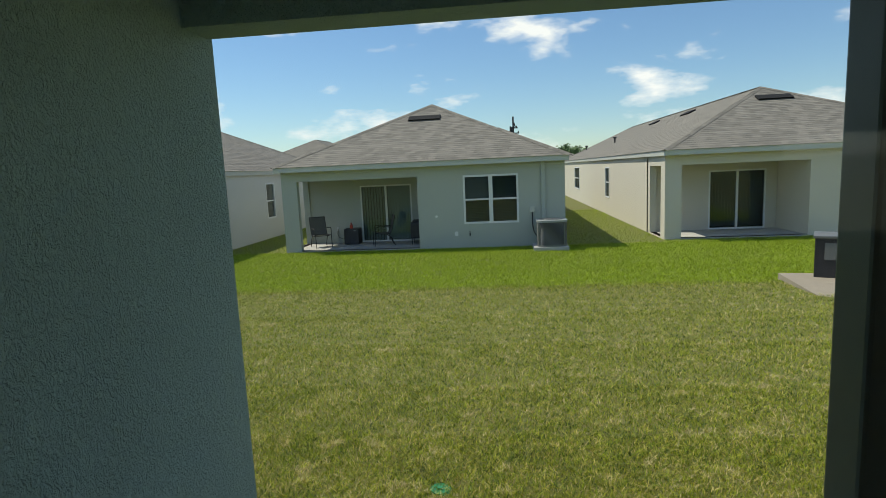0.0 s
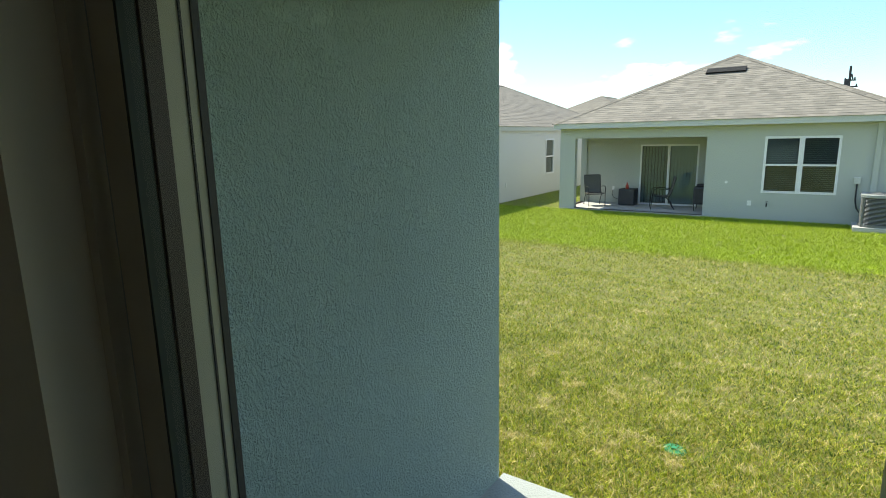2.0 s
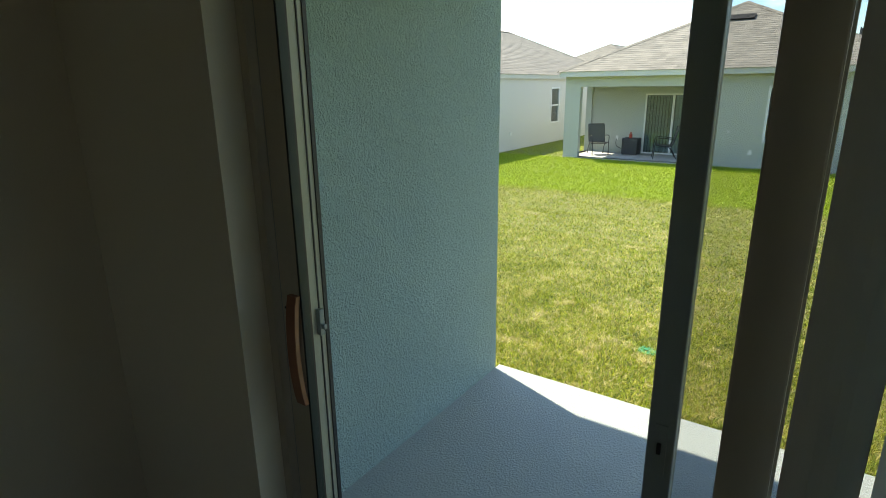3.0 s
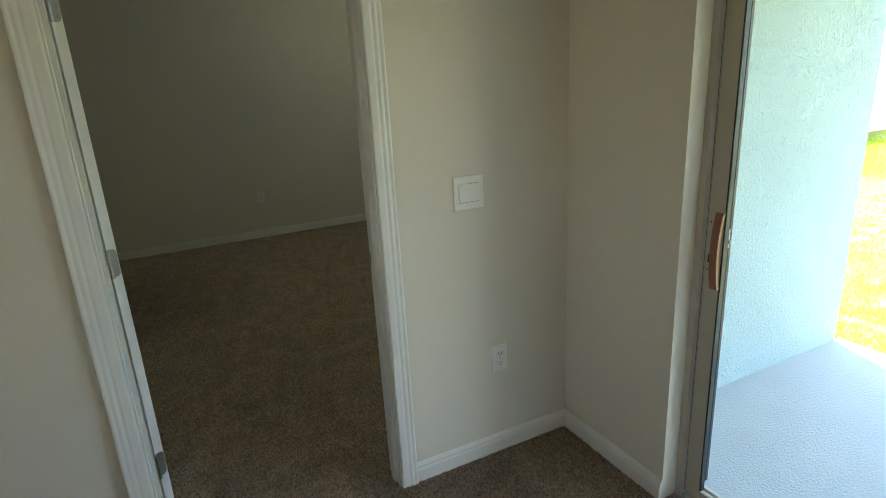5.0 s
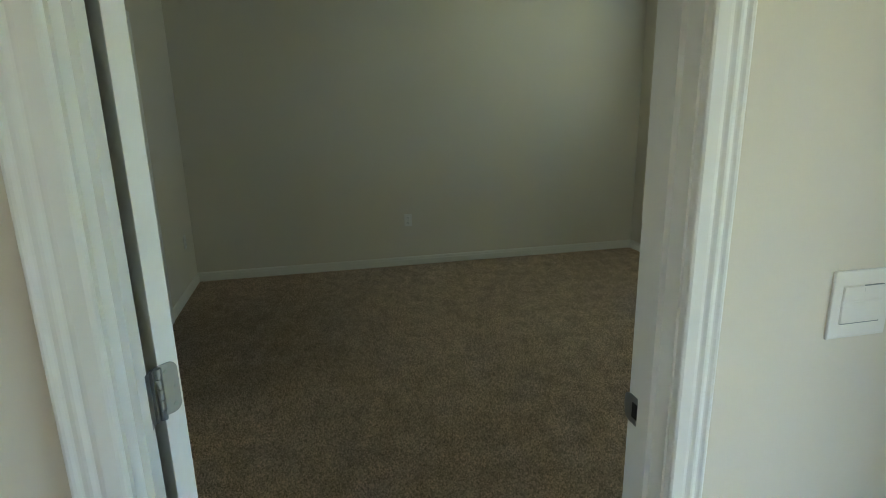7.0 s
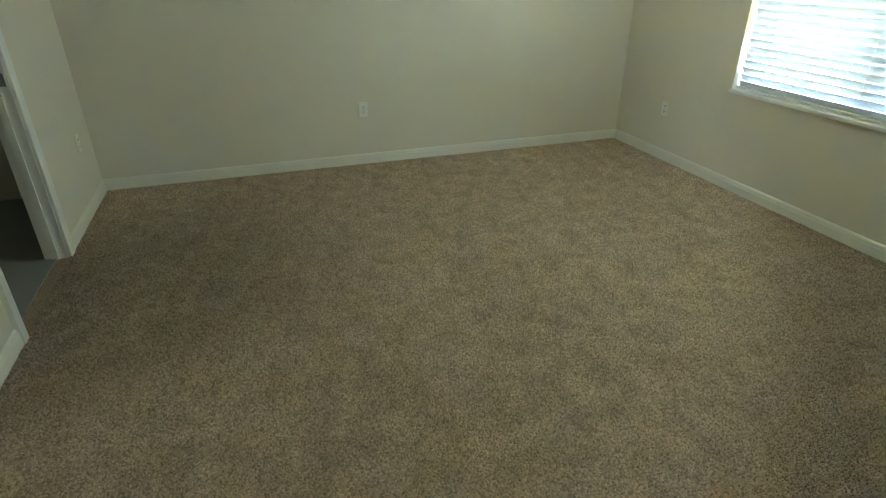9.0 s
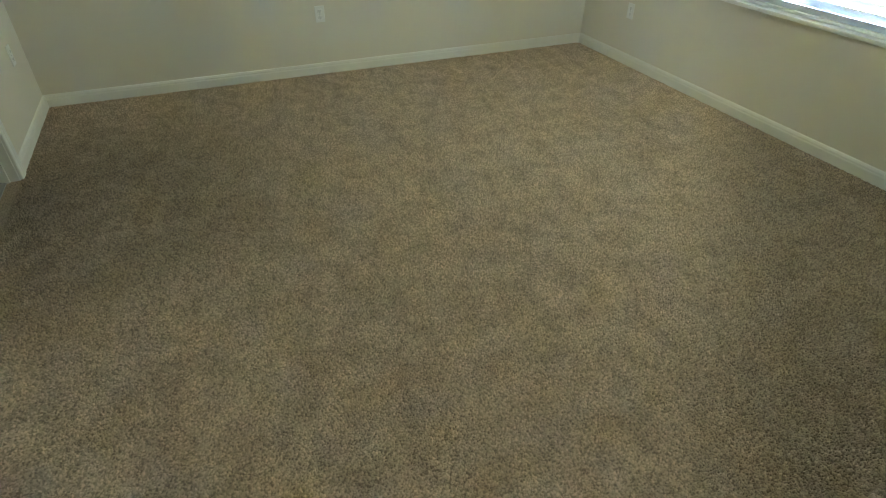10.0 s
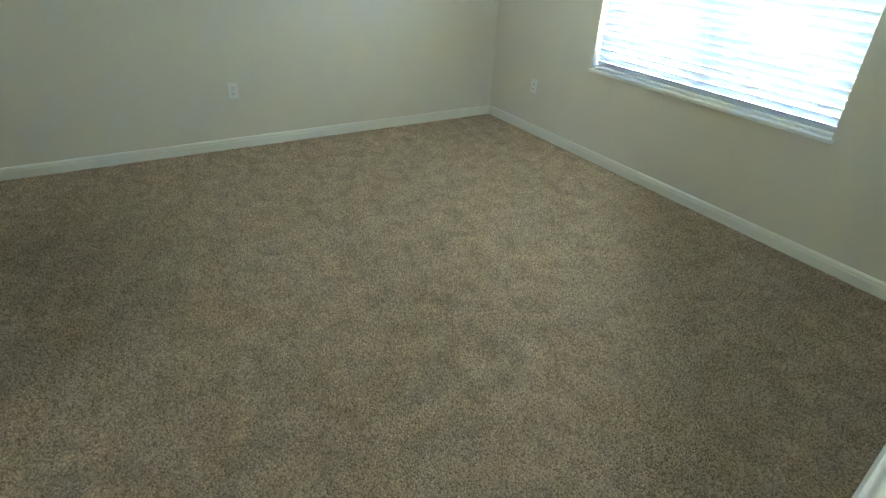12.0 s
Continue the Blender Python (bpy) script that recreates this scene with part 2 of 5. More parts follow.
def finish(name, bm, mat):
    bmesh.ops.recalc_face_normals(bm, faces=bm.faces)
    me = bpy.data.meshes.new(name)
    bm.to_mesh(me)
    bm.free()
    me.materials.append(mat)
    return new(name, me)


def structure(name, bm, mat, label, category):
    return tagged(finish(name, bm, mat), label, category, kind="structure")


def thing(name, label, category, at=(0, 0, 0), turn=0, group="", kind=""):
    ob = new(name)
    ob.matrix_basis = pose(*at, 0, 0, turn)
    ob.empty_display_size = 0.05
    return tagged(ob, label, category, group, kind)


def part(name, bm, mat, parent, label=""):
    ob = finish(name, bm, mat)
    ob.parent = parent
    return tagged(ob, label) if label else ob


def moved(bm, m):
    bmesh.ops.transform(bm, matrix=m, verts=bm.verts)
    return bm


# ---- own house: shell ----
CEIL = 2.62
LANAI_Z = -0.08
WALL_T = 0.115
DOOR_Y0, DOOR_Y1, DOOR_H = -1.650, -0.821, 2.04      # bedroom doorway
SL_X0, SL_X1, SL_H = 0.565, 2.42, 2.05                # sliding door opening
BED_X0, BED_X1, BED_Y0, BED_Y1 = -4.413, -WALL_T, -2.480, 1.806
WIN_X0, WIN_X1, WIN_Z0, WIN_Z1 = -3.165, -1.395, 0.668, 2.10
BATH_X0, BATH_X1 = -3.326, -2.545
LIV_X1, LIV_Y0 = 5.6, -5.2
LW_X0, LW_X1, LW_Z0, LW_Z1 = 3.64, 5.28, 0.86, 1.84      # living room window
OUT_Y = 1.952
PORCH_X = 0.073

structure("floor", boxes((BED_X0, LIV_X1, LIV_Y0, 0.07, -0.12, 0.0), (BED_X0, BED_X1, 0.07, BED_Y1, -0.12, 0.0)), M_CARPET, "beige cut-pile carpet with vacuum marks and painted shade, wall to wall", "carpet")
structure("ceiling", boxes((BED_X0 - 0.2, LIV_X1 + 0.2, LIV_Y0 - 0.2, 0.2, CEIL, CEIL + 0.15), (BED_X0 - 0.2, PORCH_X, 0.2, OUT_Y, CEIL, CEIL + 0.15)), M_CEIL, "white textured ceiling", "ceiling")
# switch wall between living room and bedroom, with the doorway
structure("wall_switch", boxes((-WALL_T, 0, DOOR_Y1 + 0.02, 0.0, 0, CEIL), (-WALL_T, 0, LIV_Y0, DOOR_Y0 - 0.02, 0, CEIL), (-WALL_T, 0, DOOR_Y0 - 0.02, DOOR_Y1 + 0.02, DOOR_H + 0.02, CEIL)), M_WALL, "cream painted interior wall with a doorway", "wall")
# bedroom walls
structure("wall_bedroom_far", boxes((BED_X0 - 0.2, BED_X0, BED_Y0 - 0.12, OUT_Y, -0.12, CEIL)), M_WALL, "cream painted bedroom wall", "wall")
structure("wall_bedroom_window", boxes((BED_X0, WIN_X0, BED_Y1, OUT_Y - 0.004, -0.12, CEIL), (WIN_X1, BED_X1, BED_Y1, OUT_Y - 0.004, -0.12, CEIL), (WIN_X0, WIN_X1, BED_Y1, OUT_Y - 0.004, -0.12, WIN_Z0), (WIN_X0, WIN_X1, BED_Y1, OUT_Y - 0.004, WIN_Z1, CEIL)), M_WALL, "cream painted bedroom wall with a window opening", "wall")
structure("wall_bedroom_side", boxes((BED_X0, BATH_X0 - 0.02, BED_Y0 - 0.115, BED_Y0, 0, CEIL), (BATH_X1 + 0.02, BED_X1, BED_Y0 - 0.115, BED_Y0, 0, CEIL), (BATH_X0 - 0.02, BATH_X1 + 0.02, BED_Y0 - 0.115, BED_Y0, DOOR_H + 0.02, CEIL)), M_WALL, "cream painted bedroom wall with a doorway to a dark room", "wall")
structure("wall_bedroom_outer", boxes((BED_X1, 0.0, 0.004, BED_Y1 + 0.05, -0.12, CEIL)), M_WALL, "cream painted bedroom wall on the porch side", "wall")
structure("wall_bathroom", boxes((BED_X0 - 0.2, BED_X0 + 0.0, LIV_Y0, BED_Y0 - 0.12, -0.12, CEIL), (-2.2, -2.1, LIV_Y0, BED_Y0 - 0.115, 0, CEIL)), M_WALL, "painted wall of the dark bathroom", "wall")
structure("floor_bathroom", boxes((BED_X0, -2.2, LIV_Y0, BED_Y0 - 0.06, 0.0, 0.006)), M_TILE, "grey tile floor in the dark bathroom", "floor")
# living room
structure("wall_slider", boxes((0.0, SL_X0, 0, 0.07, 0, CEIL), (SL_X1, LIV_X1, 0, 0.07, 0, CEIL), (SL_X0, SL_X1, 0, 0.07, SL_H, CEIL)), M_WALL, "cream painted wall around the sliding door", "wall")
structure("wall_living_east", boxes((LIV_X1, LIV_X1 + 0.2, LIV_Y0, 0.25, -0.12, CEIL)), M_WALL, "cream painted living room wall", "wall")
structure("wall_living_back", boxes((BED_X0 - 0.2, LW_X0, LIV_Y0 - 0.2, LIV_Y0, -0.12, CEIL), (LW_X1, LIV_X1 + 0.2, LIV_Y0 - 0.2, LIV_Y0, -0.12, CEIL), (LW_X0, LW_X1, LIV_Y0 - 0.2, LIV_Y0, -0.12, LW_Z0), (LW_X0, LW_X1, LIV_Y0 - 0.2, LIV_Y0, LW_Z1, CEIL)), M_WALL, "cream painted back wall with a window opening", "wall")
# porch
structure("wall_porch_side", boxes((0.004, PORCH_X, 0.218, OUT_Y, -0.3, CEIL)), M_STUCCO, "grey-blue stucco porch wall with a rough skip finish", "wall")
structure("wall_porch_back", boxes((0.0, SL_X0, 0.074, 0.218, -0.3, CEIL), (SL_X1, LIV_X1, 0.074, 0.218, -0.3, CEIL), (SL_X0, SL_X1, 0.074, 0.218, SL_H, CEIL)), M_STUCCO, "grey-blue stucco wall around the sliding door", "wall")
structure("wall_house_outer", boxes((BED_X0 - 0.2, WIN_X0, OUT_Y, OUT_Y + 0.03, -0.3, CEIL), (WIN_X1, PORCH_X, OUT_Y, OUT_Y + 0.03, -0.3, CEIL), (WIN_X0, WIN_X1, OUT_Y, OUT_Y + 0.03, -0.3, WIN_Z0), (WIN_X0, WIN_X1, OUT_Y, OUT_Y + 0.03, WIN_Z1, CEIL)), M_STUCCO, "grey-blue stucco outer wall", "wall")
structure("porch_beam", boxes((PORCH_X, 4.3, 1.78, OUT_Y, 2.133, CEIL)), M_STUCCO, "grey-blue stucco beam over the porch opening", "beam")
structure("porch_post", boxes((3.85, 4.3, 1.5, OUT_Y, -0.3, 2.13)), M_STUCCO, "grey-blue stucco porch corner post", "post")
structure("porch_ceiling", boxes((PORCH_X, 4.3, 0.218, 1.78, 2.44, 2.47)), M_CEIL, "white porch ceiling", "ceiling")
structure("porch_slab", boxes((PORCH_X, 4.4, 0.22, 2.03, -0.30, LANAI_Z), (SL_X0, SL_X1, 0.07, 0.22, -0.30, -0.022)), M_SLAB, "pale grey broomed concrete porch slab", "slab")
structure("roof_own", boxes((BED_X0 - 0.6, LIV_X1 + 0.6, OUT_Y + 0.03, OUT_Y + 0.33, 2.36, 2.52), (BED_X0 - 0.6, LIV_X1 + 0.6, LIV_Y0 - 0.4, OUT_Y + 0.03, CEIL + 0.15, CEIL + 0.25)), M_FASCIA, "painted roof edge over the porch", "roof")


# ---- ground ----
def ground_z(y):
    f = min(1, max(0, (y - 2.2) / 10.5))
    return -0.135 - 0.645 * f * f * (3 - 2 * f)


def build_ground():
    bm = bmesh.new()
    ys = [-400, -60, -6, 0, 2.0] + [2.0 + 0.5 * k for k in range(1, 24)] + [16, 20, 30, 60, 150, 700]
    xs = [-700, -100, -30] + [-20 + 2 * k for k in range(21)] + [30, 100, 700]
    grid = [[bm.verts.new((x, y, ground_z(y) - (0.3 if y < 1.5 else 0))) for x in xs] for y in ys]
    for j in range(len(ys) - 1):
        for i in range(len(xs) - 1):
            bm.faces.new((grid[j][i], grid[j][i + 1], grid[j + 1][i + 1], grid[j + 1][i]))
    return structure("ground", bm, M_SOIL, "green lawn soil sloping down to the neighbouring houses", "lawn")


build_ground()
# ---- things ----


# ---- interior trim ----
BASE_PROFILE = [(0, 0), (0.014, 0), (0.014, 0.055), (0.011, 0.062), (0.011, 0.072), (0.006, 0.082), (0, 0.086)]
CASING_PROFILE = [(0, 0), (0, 0.009), (0.002, 0.011), (0.006, 0.0125), (0.024, 0.0135), (0.028, 0.0130), (0.031, 0.0124), (0.034, 0.0130), (0.039, 0.0148), (0.043, 0.0150), (0.046, 0.0145), (0.049, 0.0140), (0.052, 0.0146), (0.056, 0.0162), (0.060, 0.0165), (0.063, 0.0158), (0.065, 0.0140), (0.065, 0)]
CASING_PROFILE = [(a, 1.35 * u) for a, u in CASING_PROFILE]


def baseboard(name, a, b, across):
    structure(name, extrude_profile(BASE_PROFILE, a, b, across, (0, 0, 1)), M_BASE, "white painted moulded baseboard", "baseboard")


baseboard("baseboard_1", (0, DOOR_Y1 + 0.070, 0), (0, 0, 0), (1, 0, 0))
baseboard("baseboard_2", (0.014, 0, 0), (SL_X0, 0, 0), (0, -1, 0))
baseboard("baseboard_3", (0, LIV_Y0, 0), (0, DOOR_Y0 - 0.070, 0), (1, 0, 0))
baseboard("baseboard_4", (BED_X0, BED_Y0, 0), (BED_X0, BED_Y1, 0), (1, 0, 0))
baseboard("baseboard_5", (BED_X0 + 0.014, BED_Y1, 0), (BED_X1, BED_Y1, 0), (0, -1, 0))
baseboard("baseboard_6", (BED_X0 + 0.014, BED_Y0, 0), (BATH_X0 - 0.071, BED_Y0, 0), (0, 1, 0))
baseboard("baseboard_7", (BATH_X1 + 0.071, BED_Y0, 0), (BED_X1, BED_Y0, 0), (0, 1, 0))
baseboard("baseboard_8", (SL_X1, 0, 0), (LIV_X1, 0, 0), (0, -1, 0))
baseboard("baseboard_9", (BED_X0 + 0.5, LIV_Y0 + 0.6, 0.006), (-2.2, LIV_Y0 + 0.6, 0.006), (0, 1, 0))
structure("wall_bathroom_back", boxes((BED_X0, -2.2, LIV_Y0 + 0.5, LIV_Y0 + 0.6, 0, CEIL)), M_WALL, "painted wall deep in the dark bathroom", "wall")


def casing(name, face, out, along, lo, hi, top, label):
    """Door casing round three sides: face is the wall's coordinate, out the way it faces, along 'x' or 'y'."""
    ax = Vector((1, 0, 0)) if along == "x" else Vector((0, 1, 0))
    nrm = Vector((out, 0, 0)) if along == "y" else Vector((0, out, 0))
    base = nrm * (face * out)
    root = thing(name, label, "door casing", kind="structure")
    for edge, way in ((lo, -1), (hi, 1)):
        p = base + ax * edge
        part("casing_side", extrude_profile(CASING_PROFILE[::-1] if way > 0 else CASING_PROFILE, p, p + Vector((0, 0, top)), ax * way, nrm), M_TRIM, root)
    a, b = base + ax * (lo - 0.065) + Vector((0, 0, top)), base + ax * (hi + 0.065) + Vector((0, 0, top))
    part("casing_head", extrude_profile(CASING_PROFILE, a, b, (0, 0, 1), nrm), M_TRIM, root)
    return root


casing("door_casing", 0.0, 1, "y", DOOR_Y0 - 0.005, DOOR_Y1 + 0.005, DOOR_H, "white fluted casing round the bedroom doorway")
casing("door_casing", -WALL_T, -1, "y", DOOR_Y0 - 0.006, DOOR_Y1 + 0.006, DOOR_H, "white fluted casing round the bedroom doorway, inside")
casing("door_casing", BED_Y0, 1, "x", BATH_X0 - 0.006, BATH_X1 + 0.006, DOOR_H, "white fluted casing round the bathroom doorway")

# jambs with stops
jamb = thing("door_jamb", "white painted door jamb with a stop and a dark strike plate", "door jamb", kind="structure")
part("jamb_side", boxes((-WALL_T, 0, DOOR_Y1, DOOR_Y1 + 0.02, 0, DOOR_H + 0.02), (-0.072, -0.037, DOOR_Y1 - 0.011, DOOR_Y1, 0, DOOR_H)), M_TRIM, jamb)
part("jamb_side", boxes((-WALL_T, 0, DOOR_Y0 - 0.02, DOOR_Y0, 0, DOOR_H + 0.02), (-0.072, -0.037, DOOR_Y0, DOOR_Y0 + 0.011, 0, DOOR_H)), M_TRIM, jamb)
part("jamb_head", boxes((-WALL_T, 0, DOOR_Y0, DOOR_Y1, DOOR_H, DOOR_H + 0.02)), M_TRIM, jamb)


def strike_plate(edge, y, z0, z1):
    """A strike plate with rounded corners whose lip curls past the jamb's edge."""
    bm = bmesh.new()
    zm, half = (z0 + z1) / 2, (z1 - z0) / 2
    rows = []
    for k in range(15):
        u = k / 14
        x = edge + 0.038 - 0.060 * u
        over = max(0.0, edge - x)
        if x > edge + 0.033:
            wide = half - 0.004 * ((x - edge - 0.033) / 0.005) ** 2
        elif over:
            wide = half * 0.92 * math.sqrt(max(0.0, 1 - (over / 0.0222) ** 2)) + 0.001
        else:
            wide = half
        bend = 9.0 * over * over
        rows.append([bm.verts.new((x, y - d + bend, zm + s * wide)) for d, s in ((0.002, -1), (0.002, 0), (0.002, 1), (0.0002, 1), (0.0002, 0), (0.0002, -1))])
    for a, b in zip(rows, rows[1:]):
        for i in range(6):
            bm.faces.new((a[i], a[(i + 1) % 6], b[(i + 1) % 6], b[i]))
    bm.faces.new(rows[0][::-1])
    bm.faces.new(rows[-1])
    return bm


plate = part("strike_plate", strike_plate(-WALL_T, DOOR_Y1, 0.905, 0.962), M_STEEL, jamb, "worn satin-nickel strike plate")
part("strike_hole", boxes((-0.103, -0.086, DOOR_Y1 - 0.0030, DOOR_Y1 - 0.0005, 0.918, 0.949), bevel=0.001), M_BLACK, plate, "dark latch hole")
for hz in (0.911, 0.956):
    part("screw", tube([(-0.094, DOOR_Y1 - 0.0018, hz), (-0.094, DOOR_Y1 - 0.0028, hz)], 0.0028, 10), M_SCREEN, plate)
bath_jamb = thing("door_jamb", "white painted jamb of the bathroom doorway", "door jamb", kind="structure")
part("jamb_side", boxes((BATH_X0 - 0.02, BATH_X0, BED_Y0 - 0.115, BED_Y0, 0, DOOR_H + 0.02), (BATH_X0, BATH_X0 + 0.011, BED_Y0 - 0.08, BED_Y0 - 0.045, 0, DOOR_H)), M_TRIM, bath_jamb)
part("jamb_side", boxes((BATH_X1, BATH_X1 + 0.02, BED_Y0 - 0.115, BED_Y0, 0, DOOR_H + 0.02)), M_TRIM, bath_jamb)
part("jamb_head", boxes((BATH_X0, BATH_X1, BED_Y0 - 0.115, BED_Y0, DOOR_H, DOOR_H + 0.02)), M_TRIM, bath_jamb)
part("strike_plate", boxes((BATH_X0 - 0.001, BATH_X0 + 0.002, BED_Y0 - 0.043, BED_Y0 - 0.012, 0.94, 1.0)), M_STEEL, bath_jamb, "dark strike plate")


def bedroom_door():
    """A white panelled leaf hung on three hinges, swung far open into the bedroom."""
    door = thing("door_1", "white moulded panel door standing wide open on nickel hinges", "door", at=(-WALL_T - 0.013, DOOR_Y0 + 0.011, 0.012), turn=135, kind="structure")
    w, h, t = 0.79, 2.02, 0.035
    leaf = boxes((0.008, t + 0.008, 0.010, w, 0, h), bevel=0.002)
    part("leaf", leaf, M_TRIM, door)
    for z0, z1 in ((0.22, 0.85), (1.02, 1.86)):
        for y0, y1 in ((0.12, 0.36), (0.44, 0.68)):
            part("panel", boxes((t + 0.004, t + 0.012, y0, y1, z0, z1), bevel=0.004), M_TRIM, door)
            part("panel", boxes((0.004, 0.012, y0, y1, z0, z1), bevel=0.004), M_TRIM, door)
    for x in (-0.022, t + 0.038):
        knob = bmesh.new()
        bmesh.ops.create_uvsphere(knob, u_segments=16, v_segments=10, radius=0.027, matrix=Matrix.Translation((x, w - 0.065, 0.95)))
        k = part("knob", knob, M_STEEL, door, "satin-nickel round knob")
        part("rose", tube([(-0.002 if x < 0 else t + 0.006, w - 0.065, 0.95), (0.009 if x < 0 else t + 0.016, w - 0.065, 0.95)], 0.032, 20), M_STEEL, k)
    return door


bedroom_door()


def hinge(z):
    """A butt hinge: knuckle, a leaf on the jamb and one on the door's edge, both with screws."""
    h = thing("hinge", "satin-nickel butt hinge with rounded corners and screws", "hinge", at=(-WALL_T - 0.013, DOOR_Y0 + 0.011, z), group="hinges of the bedroom door")
    for k in range(5):
        part("knuckle", tube([(-0.003, 0, -0.044 + 0.0178 * k), (-0.003, 0, -0.044 + 0.0178 * k + 0.0168)], 0.0062, 12), M_STEEL, h)
    jamb_leaf = boxes((0.010, 0.038, -0.0108, -0.0082, -0.044, 0.044), (-0.002, 0.011, -0.0100, -0.004, -0.044, 0.044), bevel=0.001)
    part("jamb_leaf", jamb_leaf, M_STEEL, h)
    turn = Matrix.Rotation(radians(135), 4, 'Z')
    plate = bmesh.new()
    outline = [(0.002, -0.044), (0.002, 0.044)]
    outline += [(0.024 + 0.014 * math.sin(q), 0.030 + 0.014 * math.cos(q)) for q in [math.pi / 2 * i / 6 for i in range(7)]]
    outline += [(0.024 + 0.014 * math.cos(q), -0.030 - 0.014 * math.sin(q)) for q in [math.pi / 2 * i / 6 for i in range(7)]]
    face = plate.faces.new([plate.verts.new((px, 0.0076, pz)) for px, pz in outline])
    rim = bmesh.ops.extrude_face_region(plate, geom=[face])["geom"]
    bmesh.ops.translate(plate, vec=(0, 0.0026, 0), verts=[g for g in rim if isinstance(g, bmesh.types.BMVert)])
    bmesh.ops.recalc_face_normals(plate, faces=plate.faces[:])
    leaf = moved(plate, turn)
    p = part("door_leaf", leaf, M_STEEL, h)
    for dz, dx in ((-0.030, 0.022), (0.0, 0.026), (0.030, 0.012)):
        part("screw", moved(tube([(dx + 0.006, 0.0068, dz), (dx + 0.006, 0.0078, dz)], 0.0036, 10), turn), M_SCREEN, p)
    return h


for hz in (1.80, 1.065, 0.335):
    hinge(hz)


# ---- switches and outlets ----
def wall_plate(name, label, category, at, turn, w, h, group=""):
    """A plate whose face looks along +x before the turn; width along y."""
    root = thing(name, label, category, at=at, turn=turn, group=group)
    part("plate", boxes((0, 0.006, -w / 2, w / 2, -h / 2, h / 2), bevel=0.003), M_PLATE, root)
    return root


sw = wall_plate("light_switch", "white two-rocker light switch on the cream wall", "light switch", (0, -0.46, 1.148), 0, 0.125, 0.125)
part("frame", boxes((0.005, 0.0080, -0.0425, 0.0425, -0.0345, 0.0345), bevel=0.001), M_PLATE, sw)
part("rocker", moved(boxes((0, 0.0036, -0.0415, 0.0415, -0.0335, 0.006), bevel=0.0015), pose(0.0054, 0, 0, 0, -0.6, 0)), M_PLATE, sw)
part("rocker", moved(boxes((0, 0.0036, -0.0415, 0.0005, 0.008, 0.0335), bevel=0.0008), pose(0.0054, 0, 0, 0, 0.7, 0)), M_PLATE, sw)
part("rocker", moved(boxes((0, 0.0036, 0.0, 0.0415, 0.008, 0.0335), bevel=0.0015), pose(0.0054, 0, 0, 0, -0.6, 0)), M_PLATE, sw)

# Grey strips draw the shadowed gaps round the rockers.
part("seam_shade", boxes((0.006, 0.0092, 0.0, 0.0415, 0.0334, 0.0346)), M_SCREEN, sw)
part("seam_shade", boxes((0.006, 0.0092, -0.041, 0.0415, -0.0348, -0.0336)), M_SCREEN, sw)
part("seam_shade", boxes((0.006, 0.0092, -0.0005, 0.0005, 0.022, 0.0334)), M_SCREEN, sw)


def outlet(at, turn):
    o = wall_plate("wall_outlet", "white duplex outlet low on the cream wall", "outlet", at, turn, 0.072, 0.116, "outlets")
    for dz in (-0.022, 0.022):
        r = part("receptacle", boxes((0.005, 0.0085, -0.017, 0.017, dz - 0.0145, dz + 0.0145), bevel=0.0035), M_PLATE, o)
        for y0, y1, a, b in ((-0.008, -0.0055, -0.002, 0.007), (0.0055, 0.008, -0.003, 0.007), (-0.0025, 0.0025, -0.010, -0.005)):
            part("slot", boxes((0.008, 0.0089, y0, y1, dz + a, dz + b)), M_DARK, r)
    part("screw", tube([(0.0055, 0, 0), (0.0068, 0, 0)], 0.003, 8), M_STEEL, o)
    return o


outlet((0, -0.345, 0.44), 0)
outlet((BED_X0, -0.562, 0.443), 0)
outlet((-3.796, BED_Y1, 0.408), -90)
outlet((-4.1, BED_Y0, 0.44), 90)


# ---- sliding glass door ----
def stile_frame(root, x0, x1, y0, y1, z0, z1, w, mat, glass_y, name="panel"):
    """A sash with four members and a pane."""
    p = part(name + "_stile", boxes((x0, x0 + w, y0, y1, z0, z1), bevel=0.003), mat, root)
    part(name + "_stile", boxes((x1 - w, x1, y0, y1, z0, z1), bevel=0.003), mat, root)
    part(name + "_rail", boxes((x0 + w, x1 - w, y0 + 0.002, y1 - 0.002, z0, z0 + w * 0.6), bevel=0.003), mat, root)
    part(name + "_rail", boxes((x0 + w, x1 - w, y0 + 0.002, y1 - 0.002, z1 - w, z1), bevel=0.003), mat, root)
    if glass_y is not None:
        g = part("pane", boxes((x0 + w - 0.004, x1 - w + 0.004, glass_y - 0.003, glass_y + 0.003, z0 + w * 0.6, z1 - w)), M_GLASS, root, "clear glass pane")
        g.visible_shadow = False
    return p


slider = thing("sliding_door", "two-panel sliding glass door in a grey aluminium frame, closed", "sliding door", kind="structure")
part("jamb", boxes((SL_X0, SL_X0 + 0.012, 0.07, 0.162, 0, SL_H), (SL_X0 + 0.012, SL_X0 + 0.024, 0.07, 0.078, 0, SL_H)), M_BRONZE, slider)
part("jamb", boxes((SL_X0, SL_X0 + 0.010, 0.162, 0.224, 0, SL_H), (SL_X0 + 0.010, SL_X0 + 0.020, 0.173, 0.179, 0, SL_H)), M_FRAME, slider, "pale aluminium outer jamb with screen track")
part("glazing_seal", boxes((0.6545, 0.660, 0.0872, 0.1062, 0.068, SL_H - 0.095)), M_SEAL, slider, "dark grey-green glazing seal")
